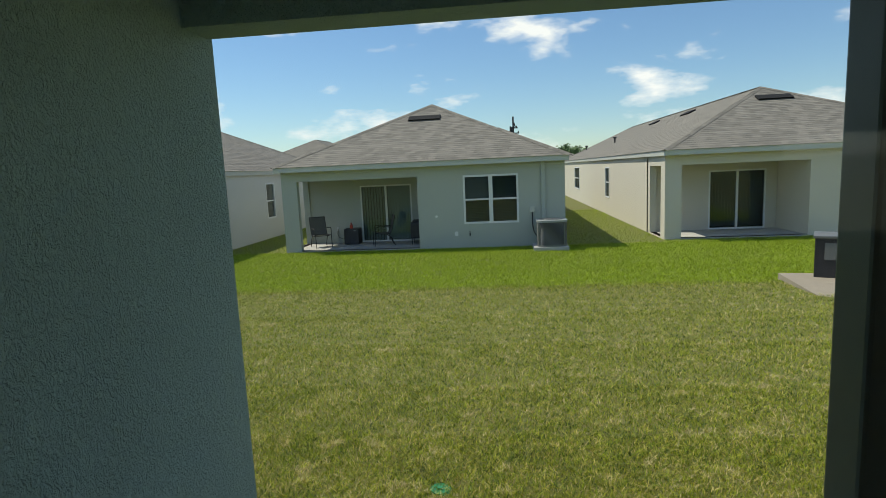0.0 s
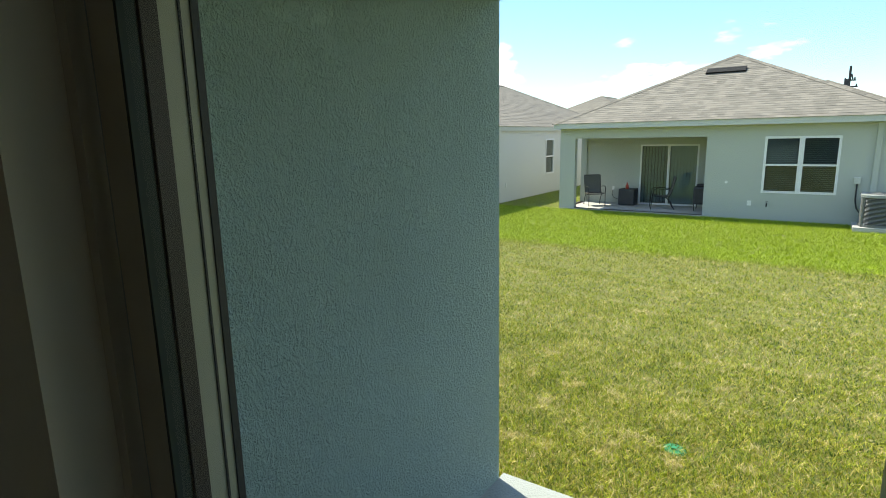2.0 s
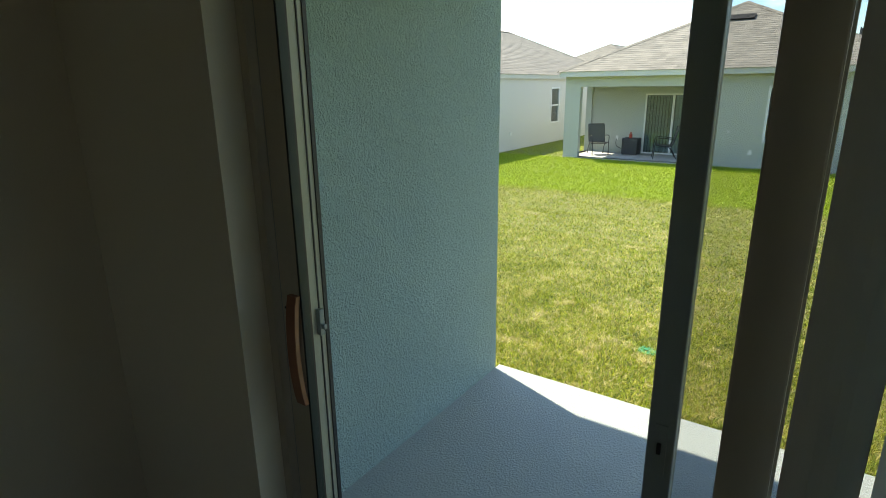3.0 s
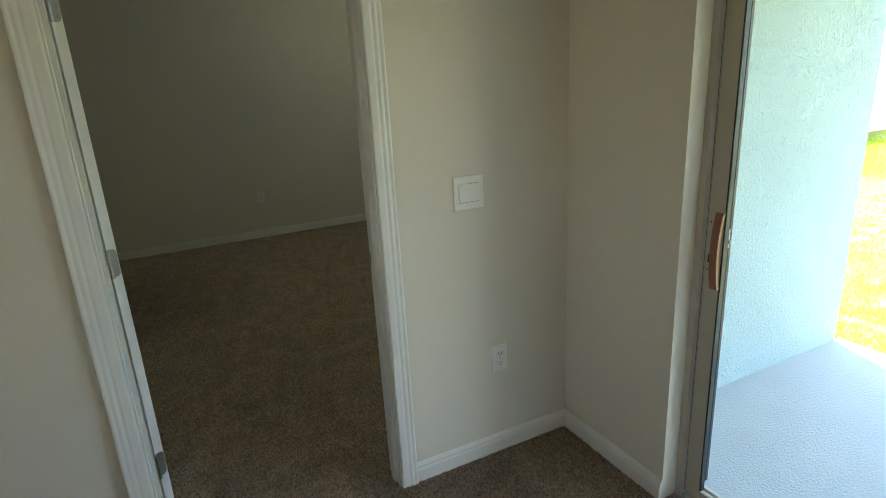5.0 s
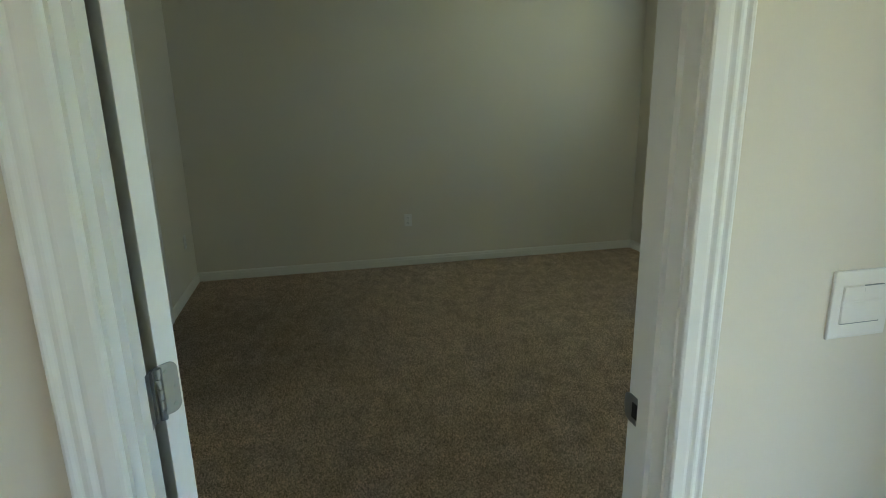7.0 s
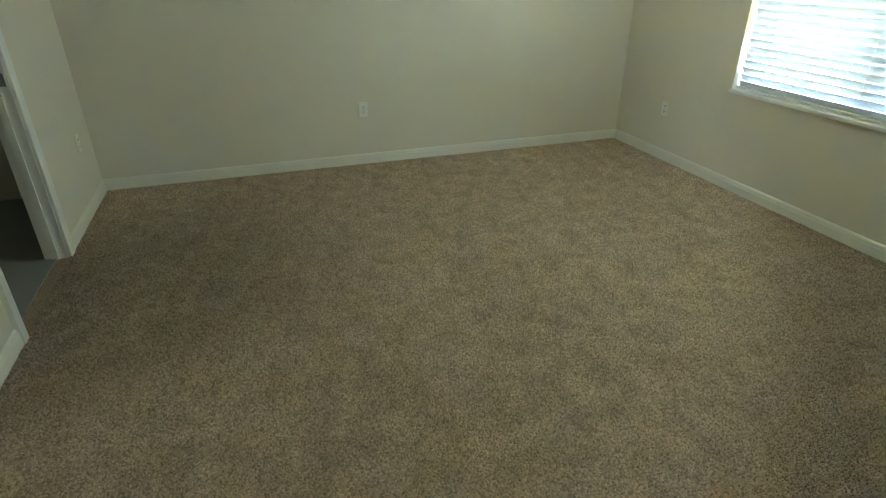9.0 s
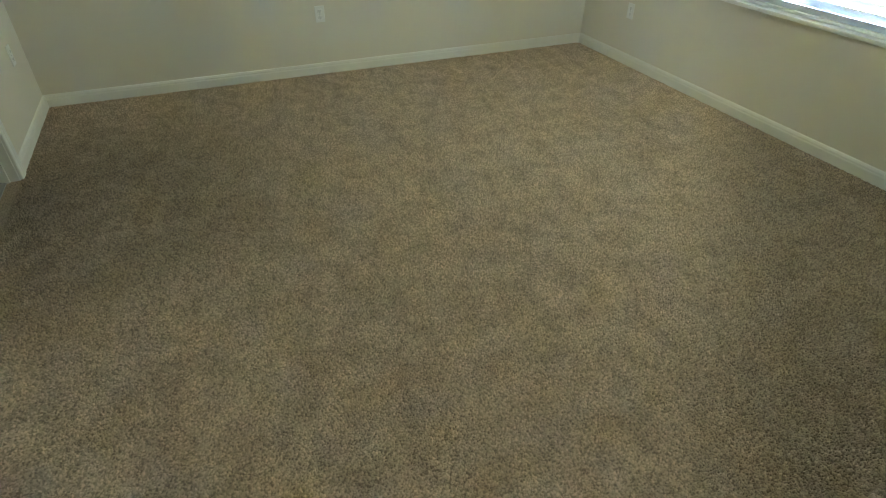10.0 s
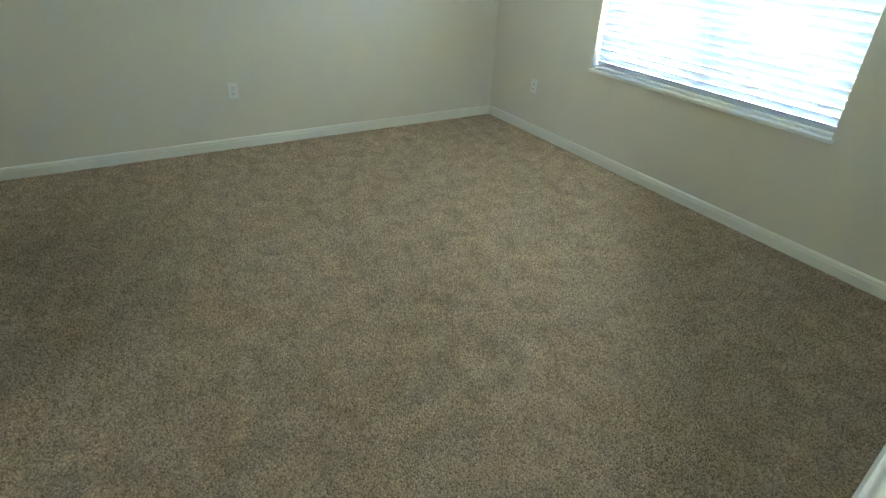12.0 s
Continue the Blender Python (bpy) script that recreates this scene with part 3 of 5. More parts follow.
part("jamb_liner", boxes((SL_X0 + 0.012, SL_X0 + 0.0265, 0.107, 0.131, 0.012, SL_H - 0.03), (SL_X0 + 0.012, SL_X0 + 0.019, 0.131, 0.150, 0.012, SL_H - 0.03), (SL_X0 + 0.012, SL_X0 + 0.025, 0.150, 0.172, 0.012, SL_H - 0.03)), M_DARKBRONZE, slider, "dark bronze jamb liner behind the closed panel")
part("jamb", boxes((SL_X1 - 0.02, SL_X1, 0.07, 0.305, 0, SL_H)), M_BRONZE, slider)
# Two dark lines paint the shade in the grooves between the jamb's ridges.
for sy0, sy1 in ((0.1795, 0.182), (0.207, 0.210)):
    part("seal_and_groove_shade", boxes((SL_X0 + 0.010, SL_X0 + 0.0125, sy0, sy1, 0, SL_H)), M_DARK, slider, "thin dark line for groove shade in the track")
part("seal_and_groove_shade", boxes((SL_X0, SL_X0 + 0.013, 0.224, 0.235, 0, SL_H)), M_DARK, slider, "dark perished sealant strip")
part("head", boxes((SL_X0 + 0.034, SL_X1 - 0.02, 0.07, 0.305, SL_H - 0.03, SL_H)), M_BRONZE, slider)
part("sill_track", boxes((SL_X0 + 0.034, SL_X1 - 0.02, 0.07, 0.190, -0.02, 0.012), (SL_X0 + 0.034, SL_X1 - 0.02, 0.102, 0.108, 0.012, 0.026), (SL_X0 + 0.034, SL_X1 - 0.02, 0.162, 0.168, 0.012, 0.026)), M_BRONZE, slider)
part("screen_track", boxes((1.331, SL_X1 - 0.02, 0.258, 0.302, LANAI_Z, 0.012), (1.331, SL_X1 - 0.02, 0.277, 0.283, 0.012, 0.026)), M_BRONZE, slider)
stile_frame(slider, SL_X0 + 0.027, 1.522, 0.088, 0.106, 0.028, SL_H - 0.032, 0.062, M_BRONZE, 0.094)
stile_frame(slider, 1.476, SL_X1 - 0.022, 0.148, 0.184, 0.028, SL_H - 0.032, 0.05, M_BRONZE, 0.166)
def bowed(x0, x1, y_back, thick, z0, z1, bow):
    """A slat of wood along z that bows away from the glass in its middle."""
    bm = bmesh.new()
    rows = []
    for k in range(13):
        u = k / 12
        d = bow * max(0.0, math.sin(math.pi * u)) ** 0.7
        rows.append([bm.verts.new((x, y, z0 + u * (z1 - z0))) for x, y in ((x0 - d * 0.35, y_back - d), (x1 - d * 0.35, y_back - d), (x1 - d * 0.35, y_back - d - thick), (x0 - d * 0.35, y_back - d - thick))])
    for a, b in zip(rows, rows[1:]):
        for i in range(4):
            bm.faces.new((a[i], a[(i + 1) % 4], b[(i + 1) % 4], b[i]))
    bm.faces.new(rows[0][::-1])
    bm.faces.new(rows[-1])
    return bm


pull = part("pull_handle", bowed(0.630, 0.655, 0.087, 0.011, 0.852, 1.106, 0.010), M_WOOD, slider, "bowed reddish wooden pull handle")
part("pale_edge", bowed(0.655, 0.6572, 0.087, 0.0107, 0.852, 1.106, 0.010), M_WOODEDGE, pull, "raw pale wood edge")
for hz in (1.075, 0.885):
    part("screw", tube([(0.645, 0.0765, hz), (0.645, 0.0735, hz)], 0.004, 8), M_STEEL, pull)
part("lock_slot", boxes((0.606, 0.615, 0.0865, 0.0885, 0.935, 0.962), bevel=0.0006), M_BLACK, slider)
part("lock_plate", boxes((0.600, 0.636, 0.0868, 0.0884, 0.90, 1.05), bevel=0.0006), M_BRONZE, slider)
for hz in (1.07, 0.91):
    part("screw", tube([(0.608, 0.0884, hz), (0.608, 0.0862, hz)], 0.003, 8), M_BLACK, slider)
part("keeper", boxes((SL_X0 + 0.010, SL_X0 + 0.024, 0.197, 0.211, 0.955, 1.02), (SL_X0 + 0.022, SL_X0 + 0.034, 0.200, 0.209, 0.972, 0.984), bevel=0.001), M_SCREEN, slider, "dull metal screen latch keeper")

# Proud dark strip draws the gap's shade; nothing is cut into the stile.
part("groove", boxes((0.5955, 0.5972, 0.0874, 0.0884, 0.03, SL_H - 0.034)), M_SCREEN, slider, "dark strip for the shaded gap at the door stile's edge")

screen = thing("screen_door", "grey aluminium sliding screen door, pushed half open", "screen door")
stile_frame(screen, 1.331, 2.30, 0.262, 0.298, 0.028, SL_H - 0.032, 0.046, M_SCREEN, None, "frame")
part("latch_plate", boxes((1.343, 1.365, 0.258, 0.263, 0.86, 0.96), bevel=0.001), M_SCREEN, screen, "grey latch plate")
part("latch_lever", boxes((1.350, 1.357, 0.252, 0.259, 0.905, 0.925), bevel=0.001), M_BLACK, screen)


def mesh_material():
    m = bpy.data.materials.new("insect_mesh")
    m.use_nodes = True
    n, l = m.node_tree.nodes, m.node_tree.links
    clear = n.new("ShaderNodeBsdfTransparent")
    mix = n.new("ShaderNodeMixShader")
    mix.inputs["Fac"].default_value = 0.22
    n["Principled BSDF"].inputs["Base Color"].default_value = (0.06, 0.06, 0.06, 1)
    l.new(clear.outputs["BSDF"], mix.inputs[1])
    l.new(n["Principled BSDF"].outputs["BSDF"], mix.inputs[2])
    l.new(mix.outputs["Shader"], n["Material Output"].inputs["Surface"])
    return m


part("insect_mesh", boxes((1.375, 2.256, 0.279, 0.281, 0.07, SL_H - 0.076)), mesh_material(), screen, "fine dark insect mesh")

vblind = thing("vertical_blind", "white vertical blind drawn over half of the sliding door", "blind")
part("headrail", boxes((0.52, 2.50, -0.075, -0.03, 2.09, 2.13), bevel=0.004), M_BLIND, vblind)
for k in range(12):
    x = 1.56 + 0.076 * k
    slat = bmesh.new()
    rows = []
    for z in (0.03, 2.085):
        for side in (0.0006, -0.0006):
            rows.append([slat.verts.new((side + 0.006 * math.sin(math.pi * i / 6), -0.0445 + 0.089 * i / 6, z)) for i in range(7)])
    for a, b in ((0, 2), (1, 3), (0, 1), (2, 3)):
        for i in range(6):
            slat.faces.new((rows[a][i], rows[a][i + 1], rows[b][i + 1], rows[b][i]))
    part("slat", moved(slat, pose(x, -0.055, 0, 0, 0, 38 + random.uniform(-5, 5))), M_BLIND, vblind)


# ---- bedroom window ----
win = thing("window_1", "white vinyl twin window letting in bright daylight", "window", kind="structure")
WM = (WIN_X0 + WIN_X1) / 2
part("window_frame", boxes((WIN_X0, WIN_X0 + 0.04, 1.90, 1.975, WIN_Z0 + 0.02, WIN_Z1), (WIN_X1 - 0.04, WIN_X1, 1.90, 1.975, WIN_Z0 + 0.02, WIN_Z1), (WIN_X0 + 0.04, WIN_X1 - 0.04, 1.90, 1.975, WIN_Z1 - 0.04, WIN_Z1), (WIN_X0 + 0.04, WIN_X1 - 0.04, 1.90, 1.975, WIN_Z0 + 0.02, WIN_Z0 + 0.06)), M_VINYL, win)
part("mullion", boxes((WM - 0.045, WM + 0.045, 1.90, 1.975, WIN_Z0 + 0.06, WIN_Z1 - 0.04)), M_VINYL, win)
for x0, x1 in ((WIN_X0 + 0.04, WM - 0.045), (WM + 0.045, WIN_X1 - 0.04)):
    part("meeting_rail", boxes((x0, x1, 1.915, 1.955, 1.36, 1.40)), M_VINYL, win)
    for z0, z1 in ((WIN_Z0 + 0.06, 1.36), (1.40, WIN_Z1 - 0.04)):
        part("pane", boxes((x0, x1, 1.932, 1.938, z0, z1)), M_GLASS, win, "clear glass pane").visible_shadow = False
part("window_sill", boxes((WIN_X0 - 0.012, WIN_X1 + 0.012, BED_Y1 - 0.016, 1.975, WIN_Z0 - 0.004, WIN_Z0 + 0.019), bevel=0.004), M_TRIM, win, "white marble-look sill")


def slat_material():
    m = material("translucent_blind", (0.70, 0.72, 0.73), 0.4, vary=0.01, scale=5)
    n, l = m.node_tree.nodes, m.node_tree.links
    glow = n.new("ShaderNodeBsdfTranslucent")
    glow.inputs["Color"].default_value = (0.80, 0.84, 0.84, 1)
    mix = n.new("ShaderNodeMixShader")
    mix.inputs["Fac"].default_value = 0.06
    l.new(n["Principled BSDF"].outputs["BSDF"], mix.inputs[1])
    l.new(glow.outputs["BSDF"], mix.inputs[2])
    l.new(mix.outputs["Shader"], n["Material Output"].inputs["Surface"])
    return m


M_SLAT = slat_material()


def venetian(x0, x1, y, z0, z1, tilt, label):
    b = thing("window_blind", label, "blind")
    slat = bmesh.new()
    half, n = 0.0262, 4
    for z in (0.0005, -0.0005):
        for x in (x0, x1):
            for i in range(n + 1):
                u = -half + 2 * half * i / n
                slat.verts.new((x, u, z + 0.004 * math.cos(math.pi * i / n - math.pi / 2)))
    slat.verts.ensure_lookup_table()
    v = slat.verts
    for s in (0, 2 * (n + 1)):
        for i in range(n):
            slat.faces.new((v[s + i], v[s + i + 1], v[s + n + 1 + i + 1], v[s + n + 1 + i]))
    me = finish("slat", slat, M_SLAT)
    first, k, z = me, 0, z0 + 0.03
    while z < z1 - 0.05:
        ob = first if k == 0 else new("slat", first.data)
        ob.parent = b
        ob.matrix_basis = pose(0, y, z, tilt, 0, 0)
        z += 0.046
        k += 1
    part("bottom_rail", boxes((x0, x1, y - 0.024, y + 0.024, z0, z0 + 0.016), bevel=0.004), M_BLIND, b)
    part("headrail", boxes((x0, x1, y - 0.02, y + 0.02, z1 - 0.04, z1 - 0.002), bevel=0.003), M_BLIND, b)
    for f in (0.12, 0.5, 0.88):
        x = x0 + f * (x1 - x0)
        for dy in (-0.027, 0.027):
            part("ladder_cord", tube([(x, y + dy, z0 + 0.012), (x, y + dy, z1 - 0.04)], 0.0011, 5), M_BLIND, b)
        part("cord_plug", tube([(x, y - 0.023, z0 + 0.008), (x, y - 0.028, z0 + 0.008)], 0.004, 8), M_BLIND, b)
    return b


venetian(WIN_X0 + 0.012, WIN_X1 - 0.012, 1.852, WIN_Z0 + 0.024, WIN_Z1 - 0.002, -64, "white horizontal slat blind lowered over the bedroom window")


# ---- living room window, mirrored in the sliding door's glass ----
liv_win = thing("window_2", "white vinyl window with a lowered open blind", "window", kind="structure")
part("window_frame", boxes((LW_X0, LW_X0 + 0.04, -5.345, -5.29, LW_Z0, LW_Z1), (LW_X1 - 0.04, LW_X1, -5.345, -5.29, LW_Z0, LW_Z1), (LW_X0 + 0.04, LW_X1 - 0.04, -5.345, -5.29, LW_Z1 - 0.04, LW_Z1), (LW_X0 + 0.04, LW_X1 - 0.04, -5.345, -5.29, LW_Z0, LW_Z0 + 0.04)), M_VINYL, liv_win)
part("pane", boxes((LW_X0 + 0.04, LW_X1 - 0.04, -5.322, -5.316, LW_Z0 + 0.04, LW_Z1 - 0.04)), M_GLASS, liv_win).visible_shadow = False
part("window_sill", boxes((LW_X0 - 0.012, LW_X1 + 0.012, -5.29, LIV_Y0 + 0.016, LW_Z0 - 0.012, LW_Z0 + 0.006), bevel=0.004), M_TRIM, liv_win, "white marble-look sill")
venetian(LW_X0 + 0.012, LW_X1 - 0.012, -5.235, LW_Z0 + 0.008, LW_Z1 - 0.002, 12, "white horizontal slat blind with open slats")


# ---- neighbouring houses ----
def shingle_material():
    m = material("asphalt_shingles", (0.225, 0.205, 0.17), 0.95, vary=0.16, scale=7.0, bump=0.5, bump_scale=140, depth=0.004)
    n, l = m.node_tree.nodes, m.node_tree.links
    geo = n.new("ShaderNodeNewGeometry")
    hue = n.new("ShaderNodeHueSaturation")
    span = n.new("ShaderNodeMapRange")
    span.inputs["To Min"].default_value, span.inputs["To Max"].default_value = 0.78, 1.18
    l.new(geo.outputs["Random Per Island"], span.inputs["Value"])
    l.new(span.outputs["Result"], hue.inputs["Value"])
    l.new(n["Mix"].outputs["Result"], hue.inputs["Color"])
    l.new(hue.outputs["Color"], n["Principled BSDF"].inputs["Base Color"])
    return m


M_ROOF = shingle_material()


def hip_roof(x0, x1, y0, y1, z, pitch):
    """A hip roof laid in courses of separate shingles, each course lapping over the one below."""
    rnd = random.Random(5)
    verts, faces = [], []
    run = min(x1 - x0, y1 - y0) / 2
    step, lip = 0.135, 0.0032
    count = int(run / step)
    step = run / count

    def point(side, d, u):
        h = z + pitch * d
        if side == 0: return (u, y0 + d, h)
        if side == 1: return (u, y1 - d, h)
        if side == 2: return (x0 + d, u, h)
        return (x1 - d, u, h)

    for side in range(4):
        lo, hi = (x0, x1) if side < 2 else (y0, y1)
        for k in range(count):
            d0, d1 = k * step, (k + 1) * step
            u = lo + d0 - rnd.uniform(0, 0.2)
            while u < hi - d0:
                w = rnd.uniform(0.15, 0.33)
                a, b = max(u, lo + d0), min(u + w, hi - d0)
                at, bt = min(max(u, lo + d1), hi - d1), max(min(u + w, hi - d1), lo + d1)
                u += w
                if b - a < 0.01:
                    continue
                s = len(verts)
                up = lip + rnd.uniform(0, 0.004)
                for p, r in ((point(side, d0, a), up), (point(side, d0, b), up), (point(side, d1, bt), 0), (point(side, d1, at), 0), (point(side, d0, a), -0.002), (point(side, d0, b), -0.002)):
                    verts.append((p[0], p[1], p[2] + r))
                faces.append((s, s + 1, s + 2, s + 3))
                faces.append((s + 4, s + 5, s + 1, s))
    me = bpy.data.meshes.new("shingles")
    me.from_pydata(verts, [], faces)
    me.materials.append(M_ROOF)
    return me


def ridge_caps(x0, x1, y0, y1, z, pitch):
    """Bent cap shingles over the hips and the ridge."""
    run = min(x1 - x0, y1 - y0) / 2
    top = z + pitch * run
    if x1 - x0 < y1 - y0:
        ends = (((x0 + x1) / 2, y0 + run, top), ((x0 + x1) / 2, y1 - run, top))
    else:
        ends = ((x0 + run, (y0 + y1) / 2, top), (x1 - run, (y0 + y1) / 2, top))
    corners = [((x0, y0), 0), ((x1, y0), 0 if x1 - x0 < y1 - y0 else 1), ((x0, y1), 1 if x1 - x0 < y1 - y0 else 0), ((x1, y1), 1)]
    lines = [((*c, z), ends[e]) for c, e in corners] + [ends]
    bm = bmesh.new()
    for a, b in lines:
        a, b = Vector(a), Vector(b)
        d = (b - a).normalized()
        side = d.cross(Vector((0, 0, 1))).normalized()
        n = max(1, int((b - a).length / 0.2))
        for i in range(n):
            p, q = a + (b - a) * (i / n), a + (b - a) * ((i + 1) / n)
            drop = 0.05
            up = Vector((0, 0, 0.022))
            u = [bm.verts.new(p + side * s * 0.12 + up - Vector((0, 0, abs(s) * drop)) + Vector((0, 0, 0.006))) for s in (-1, 0, 1)]
            v = [bm.verts.new(q + side * s * 0.12 + up - Vector((0, 0, abs(s) * drop))) for s in (-1, 0, 1)]
            for j in range(2):
                bm.faces.new((u[j], u[j + 1], v[j + 1], v[j]))
    return bm


def wall_with_holes(axis, c0, c1, a0, a1, z0, z1, holes):
    """Boxes for a straight wall along an axis ('x' or 'y'), c0..c1 thick, with holes (a, b, z, z)."""
    rows, at = [], a0
    for h0, h1, hz0, hz1 in sorted(holes):
        rows.append((at, h0, z0, z1))
        if hz0 > z0: rows.append((h0, h1, z0, hz0))
        if hz1 < z1: rows.append((h0, h1, hz1, z1))
        at = h1
    rows.append((at, a1, z0, z1))
    out = []
    for a, b, p, q in rows:
        if b - a > 0.001:
            out.append((a, b, c0, c1, p, q) if axis == "x" else (c0, c1, a, b, p, q))
    return boxes(*out)


def twin_window(house, axis, c, face, a0, a1, z0, z1, twin=True, blind=True):
    """A vinyl single-hung window, single or twin, in the wall plane c that faces -1 or 1."""
    def bx(a, b, d0, d1, p, q):
        lo, hi = sorted((c + face * d0, c + face * d1))
        return (a, b, lo, hi, p, q) if axis == "x" else (lo, hi, a, b, p, q)
    w = part("window", boxes(bx(a0, a0 + 0.06, -0.06, 0.02, z0, z1), bx(a1 - 0.06, a1, -0.06, 0.02, z0, z1), bx(a0 + 0.06, a1 - 0.06, -0.06, 0.02, z0, z0 + 0.06), bx(a0 + 0.06, a1 - 0.06, -0.06, 0.02, z1 - 0.06, z1)), M_VINYL, house, "white vinyl window frame")
    zm = (z0 + z1) / 2
    lights = [(a0 + 0.06, a1 - 0.06)]
    if twin:
        m = (a0 + a1) / 2
        part("mullion", boxes(bx(m - 0.06, m + 0.06, -0.06, 0.015, z0 + 0.06, z1 - 0.06)), M_VINYL, w)
        lights = [(a0 + 0.06, m - 0.06), (m + 0.06, a1 - 0.06)]
    for a, b in lights:
        part("meeting_rail", boxes(bx(a, b, -0.05, 0.0, zm - 0.025, zm + 0.025)), M_VINYL, w)
        part("pane", boxes(bx(a, b, -0.035, -0.030, z0 + 0.06, zm - 0.025)), M_GLASS_FAR, w)
        part("pane", boxes(bx(a, b, -0.025, -0.020, zm + 0.025, z1 - 0.06)), M_GLASS_FAR, w)
        if blind:
            rows, z = [], z0 + 0.08
            while z < z1 - 0.07:
                rows.append(bx(a + 0.01, b - 0.01, -0.115, -0.085, z, z + 0.006))
                z += 0.05
            part("blind", boxes(*rows), M_BLIND_DIM, w, "lowered slat blind behind the glass")
    return w


M_BLIND_DIM = material("dusty_blind", (0.64, 0.70, 0.69), 0.6, vary=0.05, scale=4)
M_ROOM = material("grey_room_sheet", (0.32, 0.32, 0.30), 0.9, vary=0.15, scale=2)


def glass_slider(house, axis_y, x0, x1, z0, z1, curtains=0):
    s = part("sliding_door", boxes((x0, x0 + 0.05, axis_y - 0.04, axis_y + 0.04, z0, z1), (x1 - 0.05, x1, axis_y - 0.04, axis_y + 0.04, z0, z1), (x0 + 0.05, x1 - 0.05, axis_y - 0.04, axis_y + 0.04, z1 - 0.05, z1), (x0 + 0.05, x1 - 0.05, axis_y - 0.04, axis_y + 0.04, z0, z0 + 0.05)), M_VINYL, house, "white framed sliding glass door")
    m = (x0 + x1) / 2
    part("meeting_stile", boxes((m - 0.035, m + 0.035, axis_y - 0.045, axis_y + 0.02, z0 + 0.05, z1 - 0.05)), M_VINYL, s)
    for a, b in ((x0 + 0.05, m - 0.035), (m + 0.035, x1 - 0.05)):
        part("pane", boxes((a, b, axis_y - 0.004, axis_y + 0.004, z0 + 0.05, z1 - 0.05)), M_GLASS_FAR, s)
    if curtains:
        x = x0 + 0.08
        while x < x1 - 0.1:
            angle = 52 if curtains < 40 and x < m else curtains
            part("curtain_slat", moved(boxes((-0.045, 0.045, -0.002, 0.002, z0 + 0.04, z1 - 0.05)), pose(x, axis_y + 0.14, 0, 0, 0, angle)), M_BLIND_DIM, s)
            x += 0.10
    return s


def louvre(house, at, w, pitch, turn=0):
    """A low off-ridge roof vent with an open dark mouth."""
    v = part("roof_vent", moved(boxes((-w / 2, w / 2, -0.10, 0.26, 0.050, 0.066), (-w / 2, -w / 2 + 0.02, -0.10, 0.26, 0, 0.050), (w / 2 - 0.02, w / 2, -0.10, 0.26, 0, 0.050)), pose(*at, 0, 0, turn) @ pose(0, 0, 0, math.degrees(math.atan(pitch)))), M_VENT, house, "dark metal off-ridge vent")
    part("mouth", moved(boxes((-w / 2 + 0.02, w / 2 - 0.02, -0.04, 0.20, 0.012, 0.049)), pose(*at, 0, 0, turn) @ pose(0, 0, 0, math.degrees(math.atan(pitch)))), M_VENT, v)
    return v


FLOOR_N = -0.70      # porch floors next door, in the houses' own height
FLOOR_W = -0.745      # the same in the world
PITCH = 0.474


def house_shell(name, label, x0, x1, y0, y1, stucco, front, west, east):
    """A one-storey stucco house with a porch cut into its near corner and a hip roof; front, west and east are holes of the walls."""
    h = thing(name, label, "house", at=(-0.06, 0, -0.045))
    zb, zt = -0.86, 1.82
    part("wall", wall_with_holes("x", y0, y0 + 0.2, x0, x1, zb, zt, front), stucco, h)
    part("wall", wall_with_holes("y", x0, x0 + 0.2, y0 + 0.2, y1, zb, zt, west), stucco, h)
    part("wall", wall_with_holes("y", x1 - 0.2, x1, y0 + 0.2, y1, zb, zt, east), stucco, h)
    part("wall", boxes((x0 + 0.2, x1 - 0.2, y1 - 0.2, y1, zb, zt)), stucco, h)
    # Sheet added behind the windows; its grey stands in for dim rooms.
    part("room", boxes((x0 + 0.25, x1 - 0.25, y0 + 3.2, y0 + 3.25, zb, zt)), M_ROOM, h, "grey sheet standing in for dim rooms behind the windows")
    ex0, ex1, ey0, ey1 = x0 - 0.10, x1 + 0.10, y0 - 0.32, y1 + 0.32
    part("fascia", boxes((ex0, ex1, ey0, ey0 + 0.025, 1.80, 1.965), (ex0, ex0 + 0.025, ey0 + 0.025, ey1, 1.80, 1.965), (ex1 - 0.025, ex1, ey0 + 0.025, ey1, 1.80, 1.965), (ex0, ex1, ey1, ey1 + 0.025, 1.80, 1.965)), M_FASCIA, h, "pale painted fascia board")
    part("soffit", boxes((ex0 + 0.025, ex1 - 0.025, ey0 + 0.025, ey1 - 0.01, 1.822, 1.84)), M_FASCIA, h)
    roof = new("roof", hip_roof(ex0 - 0.03, ex1 + 0.03, ey0 - 0.03, ey1 + 0.03, 1.955, PITCH))
    roof.parent = h
    tagged(roof, "weathered brown-grey shingle hip roof")
    part("ridge_cap", ridge_caps(ex0 - 0.03, ex1 + 0.03, ey0 - 0.03, ey1 + 0.03, 1.955, PITCH), M_ROOF, roof)
    return h


